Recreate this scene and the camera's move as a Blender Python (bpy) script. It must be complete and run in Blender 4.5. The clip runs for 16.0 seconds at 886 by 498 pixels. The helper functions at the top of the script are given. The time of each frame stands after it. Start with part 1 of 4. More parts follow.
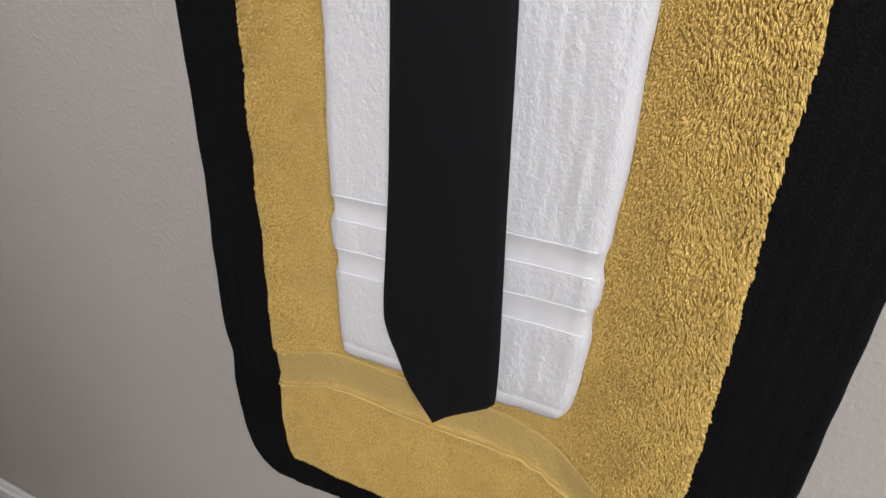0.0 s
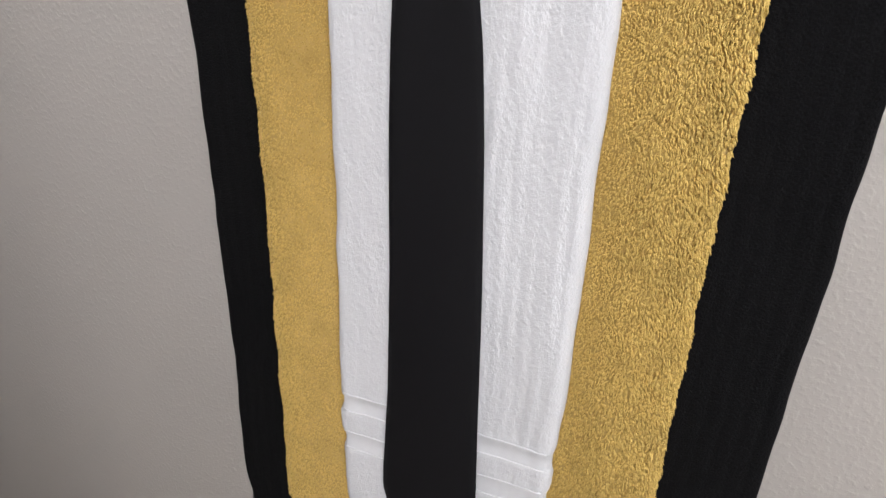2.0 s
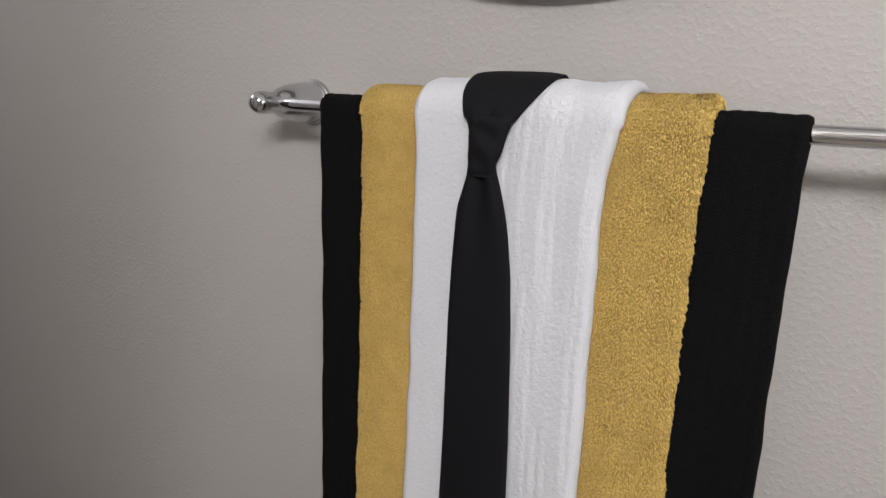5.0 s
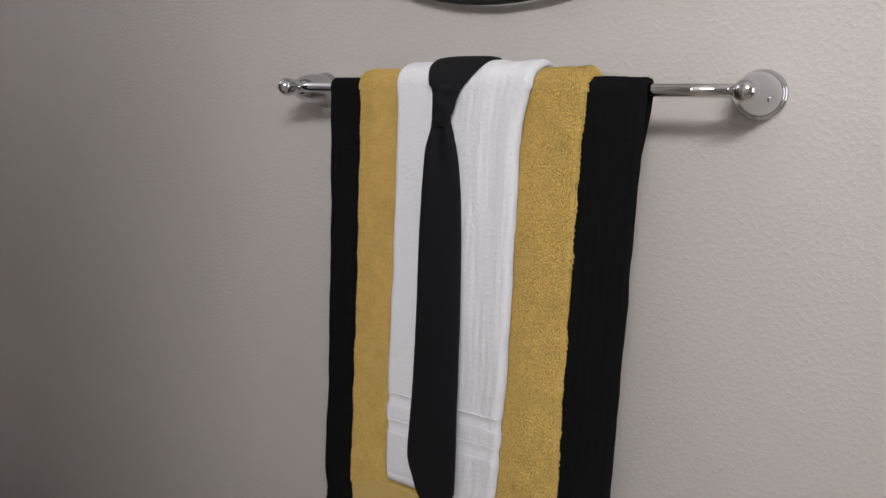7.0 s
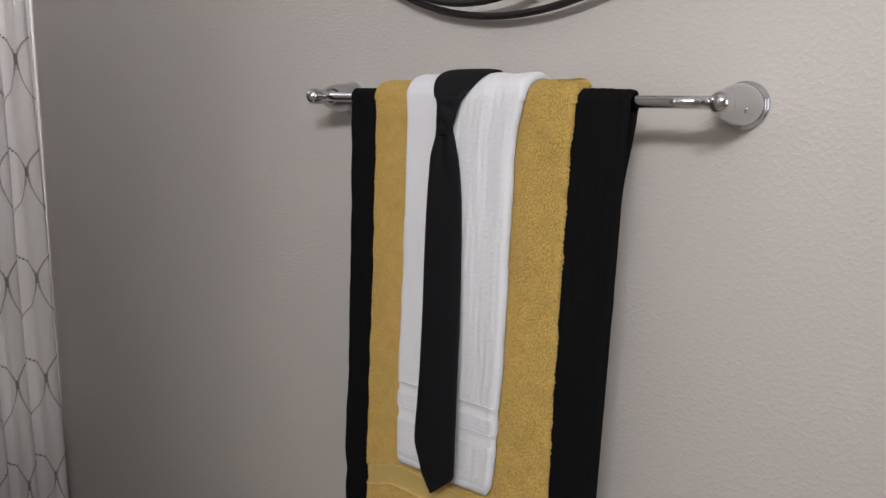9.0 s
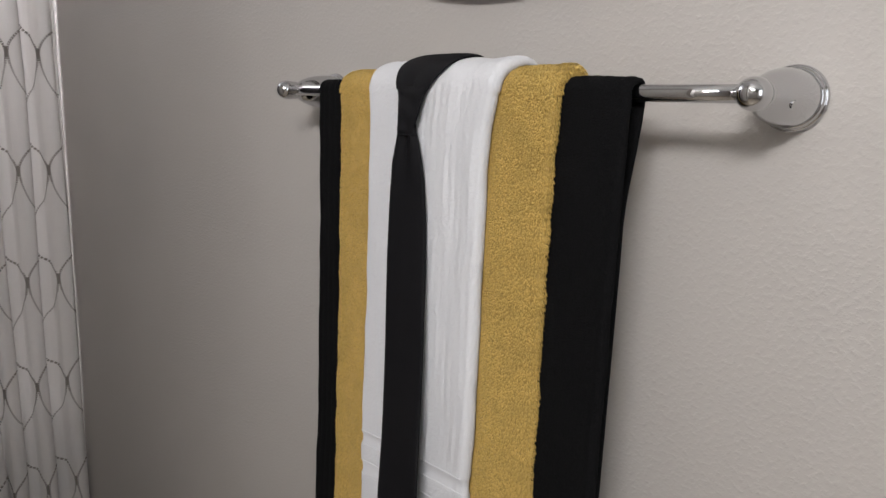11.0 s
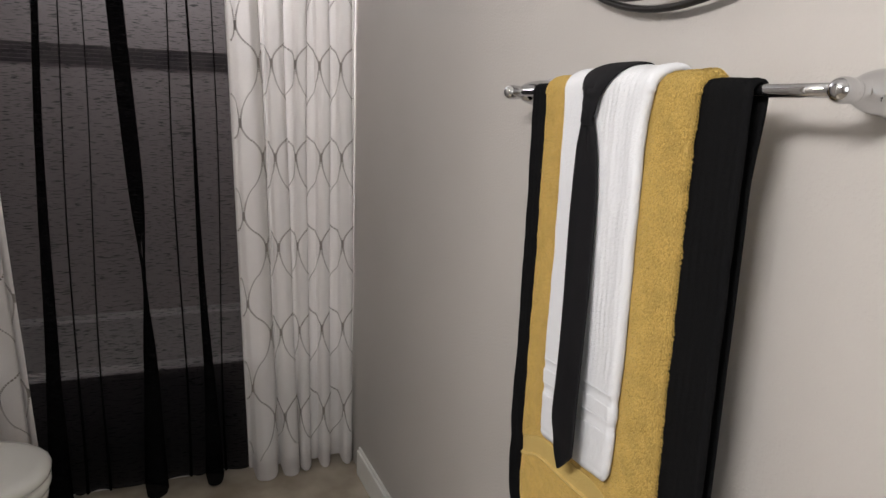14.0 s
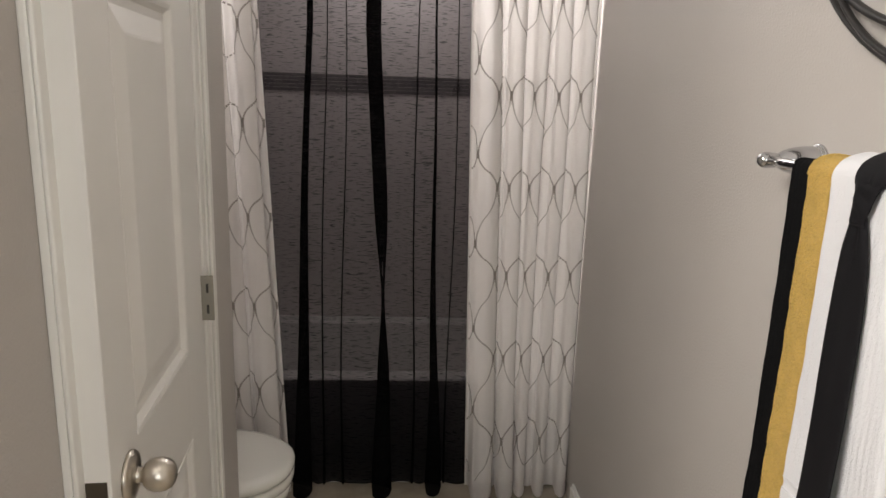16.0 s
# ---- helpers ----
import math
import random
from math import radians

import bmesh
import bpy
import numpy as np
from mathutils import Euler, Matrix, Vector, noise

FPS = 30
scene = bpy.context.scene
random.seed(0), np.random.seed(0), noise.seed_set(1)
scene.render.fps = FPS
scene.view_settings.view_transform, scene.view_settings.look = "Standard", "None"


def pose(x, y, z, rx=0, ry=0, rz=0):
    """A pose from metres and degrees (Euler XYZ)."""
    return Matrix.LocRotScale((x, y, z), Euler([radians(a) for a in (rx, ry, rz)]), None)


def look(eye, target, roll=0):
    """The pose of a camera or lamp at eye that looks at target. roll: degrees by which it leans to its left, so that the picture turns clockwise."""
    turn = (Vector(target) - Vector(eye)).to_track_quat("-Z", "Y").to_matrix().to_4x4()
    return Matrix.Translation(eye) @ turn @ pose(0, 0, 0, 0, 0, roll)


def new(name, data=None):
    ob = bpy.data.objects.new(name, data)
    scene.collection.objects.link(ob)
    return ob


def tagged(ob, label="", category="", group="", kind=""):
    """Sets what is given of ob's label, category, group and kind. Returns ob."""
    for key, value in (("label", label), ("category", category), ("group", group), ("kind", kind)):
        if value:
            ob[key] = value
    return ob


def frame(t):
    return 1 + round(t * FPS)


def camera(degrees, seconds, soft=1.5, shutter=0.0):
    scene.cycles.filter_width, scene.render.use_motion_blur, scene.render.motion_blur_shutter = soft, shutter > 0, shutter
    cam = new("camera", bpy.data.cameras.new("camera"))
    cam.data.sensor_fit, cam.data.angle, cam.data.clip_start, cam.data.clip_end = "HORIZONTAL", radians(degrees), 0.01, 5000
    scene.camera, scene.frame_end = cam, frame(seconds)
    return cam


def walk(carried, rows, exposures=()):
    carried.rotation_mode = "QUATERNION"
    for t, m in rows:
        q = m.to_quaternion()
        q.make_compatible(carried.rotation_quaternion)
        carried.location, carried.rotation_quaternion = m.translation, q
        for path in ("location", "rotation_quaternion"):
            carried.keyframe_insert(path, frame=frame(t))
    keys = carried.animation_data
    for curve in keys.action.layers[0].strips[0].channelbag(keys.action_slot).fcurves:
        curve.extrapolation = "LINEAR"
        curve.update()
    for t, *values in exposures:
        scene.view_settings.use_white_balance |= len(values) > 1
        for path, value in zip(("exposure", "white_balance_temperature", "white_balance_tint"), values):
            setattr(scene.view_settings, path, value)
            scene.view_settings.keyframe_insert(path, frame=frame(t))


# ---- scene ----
cam = camera(66.0, 16.0)
PATH = [
    (0, (0.139, -0.435, 1.166), (-0.583, 1.113, 0.126), 1.81),
    (0.5, (0.138, -0.437, 1.197), (-0.556, 1.113, 0.140), 1.67),
    (1, (0.141, -0.452, 1.240), (-0.547, 1.107, 0.193), 1.51),
    (1.5, (0.149, -0.457, 1.279), (-0.547, 1.098, 0.231), 1.60),
    (2, (0.158, -0.480, 1.322), (-0.562, 1.142, 0.399), 1.75),
    (2.5, (0.178, -0.473, 1.344), (-0.594, 1.193, 0.551), 2.16),
    (3, (0.194, -0.465, 1.365), (-0.665, 1.185, 0.630), 2.35),
    (3.5, (0.201, -0.474, 1.392), (-0.736, 1.157, 0.713), 2.24),
    (3.7, (0.210, -0.469, 1.405), (-0.778, 1.135, 0.734), 1.45),
    (5.8, (0.321, -0.707, 1.372), (-0.732, 0.953, 1.003), 2.4),
    (6, (0.343, -0.717, 1.364), (-0.712, 0.94, 0.988), 2.2),
    (6.5, (0.399, -0.757, 1.349), (-0.659, 0.899, 0.974), 2.2),
    (7, (0.442, -0.808, 1.334), (-0.632, 0.838, 0.962), 2.2),
    (7.5, (0.471, -0.857, 1.33), (-0.643, 0.763, 0.959), 2.2),
    (8, (0.493, -0.885, 1.331), (-0.662, 0.704, 0.958), 2.3),
    (8.5, (0.523, -0.862, 1.327), (-0.664, 0.704, 0.956), 2.3),
    (9, (0.538, -0.813, 1.349), (-0.685, 0.723, 0.967), 2.1),
    (9.2, (0.52, -0.783, 1.356), (-0.715, 0.743, 0.974), 2.1),
    (11.5, (0.516, -0.589, 1.35), (-0.992, 0.66, 0.947), 2.1),
    (12, (0.565, -0.602, 1.351), (-1.083, 0.45, 0.932), 1.8),
    (12.5, (0.618, -0.615, 1.33), (-1.1, 0.325, 0.922), 2.1),
    (13, (0.708, -0.656, 1.317), (-1.035, 0.238, 0.912), 2.2),
    (13.5, (0.765, -0.682, 1.32), (-0.995, 0.178, 0.916), 2.2),
    (14, (0.755, -0.667, 1.346), (-1.04, 0.114, 0.934), 2.1),
    (14.5, (0.754, -0.657, 1.38), (-1.1, -0.036, 0.958), 1.9),
    (15, (0.739, -0.643, 1.411), (-1.173, -0.245, 0.977), 1.9),
    (15.5, (0.73, -0.639, 1.435), (-1.21, -0.423, 0.998), 1.9),
    (16, (0.708, -0.64, 1.453), (-1.239, -0.516, 1.014), 1.9),
]
# seconds, stops, kelvin, tint: the clip's own camera drifts in brightness and white balance
TONE = [(0, 0.30, 6200, 10), (2, 0.32, 6200, 10), (3.5, 0.15, 6230, 10), (6, -0.08, 6230, 10), (9, -0.10, 6250, 10), (11.5, -0.10, 6350, 9), (12.5, -0.04, 6450, 9), (13.5, 0.08, 6450, 9), (14, 0.28, 6450, 9),
        (14.5, 0.36, 6550, 10), (15, 0.39, 6600, 10), (16, 0.40, 6850, 9)]
walk(cam, [(t, look(eye, target, roll)) for t, eye, target, roll in PATH], TONE)
# ---------------- world, light, exposure ----------------
world = bpy.data.worlds.new("world")
scene.world = world
world.use_nodes = True
world.node_tree.nodes["Background"].inputs["Color"].default_value = (0.8, 0.85, 1.0, 1)
world.node_tree.nodes["Background"].inputs["Strength"].default_value = 0.15


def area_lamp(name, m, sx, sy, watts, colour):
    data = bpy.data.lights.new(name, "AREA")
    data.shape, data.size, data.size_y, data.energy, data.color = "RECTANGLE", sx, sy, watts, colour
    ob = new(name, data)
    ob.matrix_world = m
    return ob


# unseen lamp behind the camera, read from shadows; vanity bar assumed, widened as fill
area_lamp("assumed_vanity_lamp", look((0.72, -1.78, 2.12), (-0.8, 0.0, 0.85)), 1.15, 0.12, 43.0, (1.0, 0.97, 0.945))
# added cool fill lamp at the east end; the wall there has no opening
area_lamp("cool_side_fill", look((2.28, -0.62, 1.25), (0.0, -0.62, 1.1)), 0.8, 1.9, 11.5, (0.93, 0.97, 1.0))
# lamp added over the tub to backlight the curtains, its real source unseen
backlight = bpy.data.lights.new("tub_backlight", "POINT")
backlight.energy, backlight.shadow_soft_size, backlight.color = 33.0, 0.11, (0.95, 0.955, 1.0)
new("tub_backlight", backlight).location = (-2.05, -0.66, 2.16)


# ---------------- materials ----------------
def material(name, colour, rough=0.6, metal=0.0, sheen=0.0, coat=0.0):
    m = bpy.data.materials.new(name)
    m.use_nodes = True
    b = m.node_tree.nodes["Principled BSDF"]
    b.inputs["Base Color"].default_value = (*colour, 1)
    b.inputs["Roughness"].default_value = rough
    b.inputs["Metallic"].default_value = metal
    b.inputs["Sheen Weight"].default_value = sheen
    b.inputs["Coat Weight"].default_value = coat
    return m


def node(m, kind, **values):
    n = m.node_tree.nodes.new(kind)
    for key, value in values.items():
        n.inputs[key.replace("_", " ")].default_value = value
    return n


def wire(m, a, out, b, inp):
    m.node_tree.links.new(a.outputs[out], b.inputs[inp])


def coords(m, scale=(1, 1, 1)):
    c = node(m, "ShaderNodeTexCoord")
    p = node(m, "ShaderNodeMapping", Scale=scale)
    wire(m, c, "Object", p, "Vector")
    return p


def vary(m, dark, light, scale, detail=4.0, stretch=(1, 1, 1), lo=0.35, hi=0.65):
    """Base colour that drifts between two tones."""
    p = coords(m, stretch)
    n = node(m, "ShaderNodeTexNoise", Scale=scale, Detail=detail)
    r = node(m, "ShaderNodeValToRGB")
    r.color_ramp.elements[0].position, r.color_ramp.elements[0].color = lo, (*dark, 1)
    r.color_ramp.elements[1].position, r.color_ramp.elements[1].color = hi, (*light, 1)
    wire(m, p, "Vector", n, "Vector")
    wire(m, n, "Fac", r, "Fac")
    wire(m, r, "Color", m.node_tree.nodes["Principled BSDF"], "Base Color")
    return r


def relief(m, scales, distance=0.001, stretch=(1, 1, 1)):
    """Bump from noises of the given (scale, weight)."""
    p = coords(m, stretch)
    last = None
    for scale, strength in scales:
        n = node(m, "ShaderNodeTexNoise", Scale=scale, Detail=3.0)
        b = node(m, "ShaderNodeBump", Strength=strength, Distance=distance)
        wire(m, p, "Vector", n, "Vector")
        wire(m, n, "Fac", b, "Height")
        if last:
            wire(m, last, "Normal", b, "Normal")
        last = b
    wire(m, last, "Normal", m.node_tree.nodes["Principled BSDF"], "Normal")


# painted drywall with an orange-peel spray texture
wall_paint = material("wall_paint", (0.47, 0.44, 0.415), 0.55)
vary(wall_paint, (0.455, 0.425, 0.40), (0.485, 0.455, 0.43), 1.7)
p = coords(wall_paint)
n1 = node(wall_paint, "ShaderNodeTexNoise", Scale=185.0, Detail=2.0)
r1 = node(wall_paint, "ShaderNodeValToRGB")
r1.color_ramp.elements[0].position, r1.color_ramp.elements[1].position = 0.46, 0.74
n2 = node(wall_paint, "ShaderNodeTexNoise", Scale=340.0, Detail=2.0)
b1 = node(wall_paint, "ShaderNodeBump", Strength=0.36, Distance=0.0010)
b2 = node(wall_paint, "ShaderNodeBump", Strength=0.12, Distance=0.0008)
wire(wall_paint, p, "Vector", n1, "Vector")
wire(wall_paint, p, "Vector", n2, "Vector")
wire(wall_paint, n1, "Fac", r1, "Fac")
wire(wall_paint, r1, "Color", b1, "Height")
wire(wall_paint, n2, "Fac", b2, "Height")
wire(wall_paint, b1, "Normal", b2, "Normal")
wire(wall_paint, b2, "Normal", wall_paint.node_tree.nodes["Principled BSDF"], "Normal")

ceiling_paint = material("ceiling_paint", (0.8, 0.79, 0.77), 0.8)
relief(ceiling_paint, [(60, 0.4)])
trim_paint = material("trim_paint", (0.74, 0.73, 0.70), 0.35)
vary(trim_paint, (0.77, 0.76, 0.73), (0.81, 0.80, 0.77), 6)
door_paint = material("door_paint", (0.72, 0.71, 0.68), 0.38)
vary(door_paint, (0.77, 0.76, 0.73), (0.81, 0.80, 0.77), 3)
relief(door_paint, [(70, 0.06)], stretch=(6, 6, 0.5))
floor_vinyl = material("floor_vinyl", (0.3, 0.25, 0.19), 0.45)
vary(floor_vinyl, (0.29, 0.245, 0.185), (0.44, 0.385, 0.31), 7, 6)
relief(floor_vinyl, [(40, 0.1)])
chrome = material("chrome", (0.57, 0.57, 0.585), 0.06, 1.0)
nickel = material("brushed_nickel", (0.56, 0.52, 0.46), 0.3, 1.0)
relief(nickel, [(300, 0.05)], 0.0004, (1, 1, 8))
hinge_steel = material("hinge_steel", (0.30, 0.285, 0.25), 0.42, 0.7)
relief(hinge_steel, [(260, 0.08)], 0.0004, (1, 1, 6))
latch_bronze = material("latch_bronze", (0.11, 0.092, 0.07), 0.38, 0.8)
relief(latch_bronze, [(200, 0.08)], 0.0004)
porcelain = material("porcelain", (0.78, 0.77, 0.72), 0.12, coat=0.4)
tub_enamel = material("tub_enamel", (0.8, 0.78, 0.75), 0.15, coat=0.3)
surround = material("surround_panel", (0.76, 0.71, 0.68), 0.3)
vary(surround, (0.74, 0.69, 0.66), (0.78, 0.73, 0.70), 2)
mosaic = material("mosaic_stone", (0.12, 0.11, 0.10), 0.4)
geo = node(mosaic, "ShaderNodeNewGeometry")
ramp = node(mosaic, "ShaderNodeValToRGB")
ramp.color_ramp.elements[0].color, ramp.color_ramp.elements[1].color = (0.012, 0.011, 0.010, 1), (0.16, 0.145, 0.13, 1)
wire(mosaic, geo, "Random Per Island", ramp, "Fac")
wire(mosaic, ramp, "Color", mosaic.node_tree.nodes["Principled BSDF"], "Base Color")
black_metal = material("black_metal", (0.018, 0.016, 0.015), 0.38, 0.3)
relief(black_metal, [(120, 0.1)])
rug_cloth = material("rug_cloth", (0.02, 0.014, 0.011), 0.95)
relief(rug_cloth, [(300, 1.0)], 0.004)
black_terry = material("black_terry", (0.008, 0.0078, 0.0085), 0.95)
vary(black_terry, (0.004, 0.004, 0.0043), (0.0085, 0.0083, 0.009), 900, 2)
relief(black_terry, [(700, 0.8), (160, 0.3)], 0.0012)
tie_cloth = material("tie_cloth", (0.0078, 0.0074, 0.0086), 0.75, sheen=0.0)
relief(tie_cloth, [(1500, 0.25)], 0.0003, (1, 1, 1))
black_terry.node_tree.nodes["Principled BSDF"].inputs["Specular IOR Level"].default_value = 0.06
tie_cloth.node_tree.nodes["Principled BSDF"].inputs["Specular IOR Level"].default_value = 0.12


def pile_cloth(name, dark, light, patch, speck=None):
    m = material(name, light, 0.9, sheen=0.02)
    m.node_tree.nodes["Principled BSDF"].inputs["Specular IOR Level"].default_value = 0.25
    g = node(m, "ShaderNodeNewGeometry")
    r = node(m, "ShaderNodeValToRGB")
    r.color_ramp.elements[0].color, r.color_ramp.elements[1].color = (*dark, 1), (*light, 1)
    wire(m, g, "Random Per Island", r, "Fac")
    if speck:
        r.color_ramp.elements[0].position = 0.09
        low = r.color_ramp.elements.new(0.06)
        low.color = (*speck, 1)
    # broad wear: patches where the loops lie flat and look deeper
    c = coords(m)
    n = node(m, "ShaderNodeTexNoise", Scale=34.0, Detail=6.0)
    mr = node(m, "ShaderNodeMapRange", From_Min=0.34, From_Max=0.56, To_Min=patch, To_Max=1.0)
    mul = node(m, "ShaderNodeVectorMath")
    mul.operation = "SCALE"
    wire(m, c, "Vector", n, "Vector")
    wire(m, n, "Fac", mr, "Value")
    wire(m, r, "Color", mul, 0)
    wire(m, mr, "Result", mul, "Scale")
    wire(m, mul, "Vector", m.node_tree.nodes["Principled BSDF"], "Base Color")
    return m


gold_weave = material("gold_weave", (0.50, 0.34, 0.10), 0.9, sheen=0.1)
vary(gold_weave, (0.52, 0.345, 0.095), (0.62, 0.425, 0.135), 60)
relief(gold_weave, [(650, 0.9), (45, 0.2)], 0.0012)
gold_pile = pile_cloth("gold_pile", (0.64, 0.43, 0.118), (0.77, 0.55, 0.172), 0.86, (0.47, 0.30, 0.075))
white_weave = material("white_weave", (0.645, 0.645, 0.67), 0.9, sheen=0.1)
relief(white_weave, [(300, 0.75), (800, 0.4), (60, 0.25)], 0.0013, (1, 1, 0.7))


def sheer(name, colour, clear, tint, through_share=0.55):
    """Thin cloth: part of the light goes straight through, part is scattered on both sides."""
    m = bpy.data.materials.new(name)
    m.use_nodes = True
    t = m.node_tree
    t.nodes.remove(t.nodes["Principled BSDF"])
    out = t.nodes["Material Output"]
    d = node(m, "ShaderNodeBsdfDiffuse", Color=(*colour, 1))
    l = node(m, "ShaderNodeBsdfTranslucent", Color=(*colour, 1))
    mix1 = node(m, "ShaderNodeMixShader", Fac=through_share)
    thin = node(m, "ShaderNodeBsdfTransparent", Color=(*tint, 1))
    mix2 = node(m, "ShaderNodeMixShader", Fac=clear)
    wire(m, d, "BSDF", mix1, 1)
    wire(m, l, "BSDF", mix1, 2)
    wire(m, mix1, "Shader", mix2, 1)
    wire(m, thin, "BSDF", mix2, 2)
    wire(m, mix2, "Shader", out, "Surface")
    return m, mix2, d, l


white_sheer, wmix, wd, wl = sheer("white_sheer", (0.83, 0.80, 0.785), 0.06, (1, 1, 1), 0.18)
# fine voile weave: the clear share flickers from thread to thread
p = coords(white_sheer, (1, 1, 1))
n1 = node(white_sheer, "ShaderNodeTexNoise", Scale=420.0, Detail=2.0)
mr = node(white_sheer, "ShaderNodeMapRange", From_Min=0.3, From_Max=0.7, To_Min=0.04, To_Max=0.085)
wire(white_sheer, p, "Vector", n1, "Vector")
wire(white_sheer, n1, "Fac", mr, "Value")
wire(white_sheer, mr, "Result", wmix, "Fac")

dark_sheer, dmix, dd, dl = sheer("dark_sheer", (0.014, 0.0135, 0.014), 0.09, (0.95, 0.90, 0.92))
dl.inputs["Color"].default_value = (0.013, 0.011, 0.012, 1)
# slubs: short level threads that let less light through
p = coords(dark_sheer, (36, 36, 430))
n1 = node(dark_sheer, "ShaderNodeTexNoise", Scale=1.0, Detail=1.0)
mr = node(dark_sheer, "ShaderNodeMapRange", From_Min=0.59, From_Max=0.66, To_Min=0.072, To_Max=0.018)
wire(dark_sheer, p, "Vector", n1, "Vector")
wire(dark_sheer, n1, "Fac", mr, "Value")
wire(dark_sheer, mr, "Result", dmix, "Fac")
thread = material("grey_thread", (0.25, 0.225, 0.205), 0.6)
hem_cloth, *_ = sheer("hem_cloth", (0.80, 0.77, 0.76), 0.05, (1, 1, 1))


# ---------------- building helpers ----------------
def mesh_of(bm, name, mat, smooth=False):
    me = bpy.data.meshes.new(name)
    bmesh.ops.recalc_face_normals(bm, faces=bm.faces)
    bm.to_mesh(me)
    bm.free()
    me.materials.append(mat)
    if smooth:
        me.polygons.foreach_set("use_smooth", [True] * len(me.polygons))
    return me


def part(name, bm, mat, parent=None, label="", smooth=False):
    ob = new(name, mesh_of(bm, name, mat, smooth))
    ob.parent = parent
    return tagged(ob, label) if label else ob


def raw_part(name, verts, faces, mat, parent=None, label="", smooth=True):
    me = bpy.data.meshes.new(name)
    me.from_pydata(verts, [], faces)
    me.materials.append(mat)
    if smooth:
        me.polygons.foreach_set("use_smooth", [True] * len(me.polygons))
    me.update()
    ob = new(name, me)
    ob.parent = parent
    return tagged(ob, label) if label else ob


def box(bm, lo, hi, bevel=0.0, turn=None):
    lo, hi = Vector(lo), Vector(hi)
    made = bmesh.ops.create_cube(bm, size=1.0)["verts"]
    size, mid = hi - lo, (hi + lo) / 2
    for v in made:
        v.co = Vector((v.co.x * size.x, v.co.y * size.y, v.co.z * size.z)) + mid
        if turn:
            v.co = turn @ v.co
    if bevel:
        edges = list({e for v in made for e in v.link_edges})
        bmesh.ops.bevel(bm, geom=edges, offset=bevel, segments=2, affect="EDGES", profile=0.6)
    return bm


def slab(name, lo, hi, mat, label="", category="", bevel=0.0):
    ob = part(name, box(bmesh.new(), lo, hi, bevel), mat)
    return tagged(ob, label, category, kind="structure")


def lathe(profile, m, steps=40):
    """Turns (radius, height) pairs round the z axis, then moves them by m."""
    bm = bmesh.new()
    rings = []
    for r, h in profile:
        if r < 1e-6:
            rings.append([bm.verts.new(m @ Vector((0, 0, h)))])
        else:
            rings.append([bm.verts.new(m @ Vector((r * math.cos(a), r * math.sin(a), h)))
                          for a in (2 * math.pi * k / steps for k in range(steps))])
    for a, b in zip(rings, rings[1:]):
        for k in range(steps):
            q = (k + 1) % steps
            loop = [a[k % len(a)], a[q % len(a)], b[q % len(b)], b[k % len(b)]]
            loop = list(dict.fromkeys(loop))
            if len(loop) > 2:
                bm.faces.new(loop)
    return bm


def loft(rings, close_first=True, close_last=True):
    bm = bmesh.new()
    loops = [[bm.verts.new(v) for v in ring] for ring in rings]
    n = len(loops[0])
    for a, b in zip(loops, loops[1:]):
        for k in range(n):
            bm.faces.new((a[k], a[(k + 1) % n], b[(k + 1) % n], b[k]))
    if close_first:
        bm.faces.new(loops[0])
    if close_last:
        bm.faces.new(loops[-1])
    return bm


def tube(points, radius, closed=False, sides=10):
    bm = bmesh.new()
    n = len(points)
    rings = []
    for i, q in enumerate(points):
        before = points[(i - 1) % n] if closed or i else q
        after = points[(i + 1) % n] if closed or i < n - 1 else q
        d = (Vector(after) - Vector(before)).normalized()
        side = d.cross(Vector((0, 1, 0.01))).normalized()
        up = side.cross(d)
        rings.append([bm.verts.new(Vector(q) + radius * (math.cos(a) * side + math.sin(a) * up))
                      for a in (2 * math.pi * k / sides for k in range(sides))])
    for i in range(n if closed else n - 1):
        a, b = rings[i], rings[(i + 1) % n]
        for k in range(sides):
            bm.faces.new((a[k], a[(k + 1) % sides], b[(k + 1) % sides], b[k]))
    if not closed:
        bm.faces.new(rings[0])
        bm.faces.new(rings[-1])
    return bm


def thing(name, label, category, group="", at=(0, 0, 0)):
    ob = new(name)
    ob.location = at
    ob.empty_display_size = 0.05
    return tagged(ob, label, category, group)


def smooth01(a, b, x):
    t = np.clip((np.asarray(x, float) - a) / (b - a), 0, 1)
    return t * t * (3 - 2 * t)


# ---------------- the rooms ----------------
HIGH = 2.44
slab("floor", (-2.5, -2.02, -0.08), (2.42, 0.12, 0.0), floor_vinyl, "mottled tan vinyl bathroom floor", "floor")
slab("ceiling", (-2.5, -2.02, HIGH), (2.42, 0.12, HIGH + 0.1), ceiling_paint, "flat white painted ceiling", "ceiling")
slab("wall_north", (-1.80, 0.0, 0.0), (2.42, 0.12, HIGH), wall_paint,
     "warm grey drywall with orange-peel texture behind the towel bar", "wall")
slab("wall_west", (-2.5, -1.64, 0.0), (-2.38, 0.12, HIGH), surround, "pale tub surround wall behind the curtains", "wall")
slab("wall_tub_end", (-2.38, 0.0, 0.0), (-1.804, 0.12, HIGH), surround, "pale tub surround end wall", "wall")
slab("wall_alcove", (-2.38, -1.64, 0.0), (-0.84, -1.52, HIGH), wall_paint, "warm grey wall behind the toilet", "wall")
slab("wall_south", (-0.72, -2.02, 0.0), (2.42, -1.9, HIGH), wall_paint, "plain warm grey wall behind the vanity side", "wall")
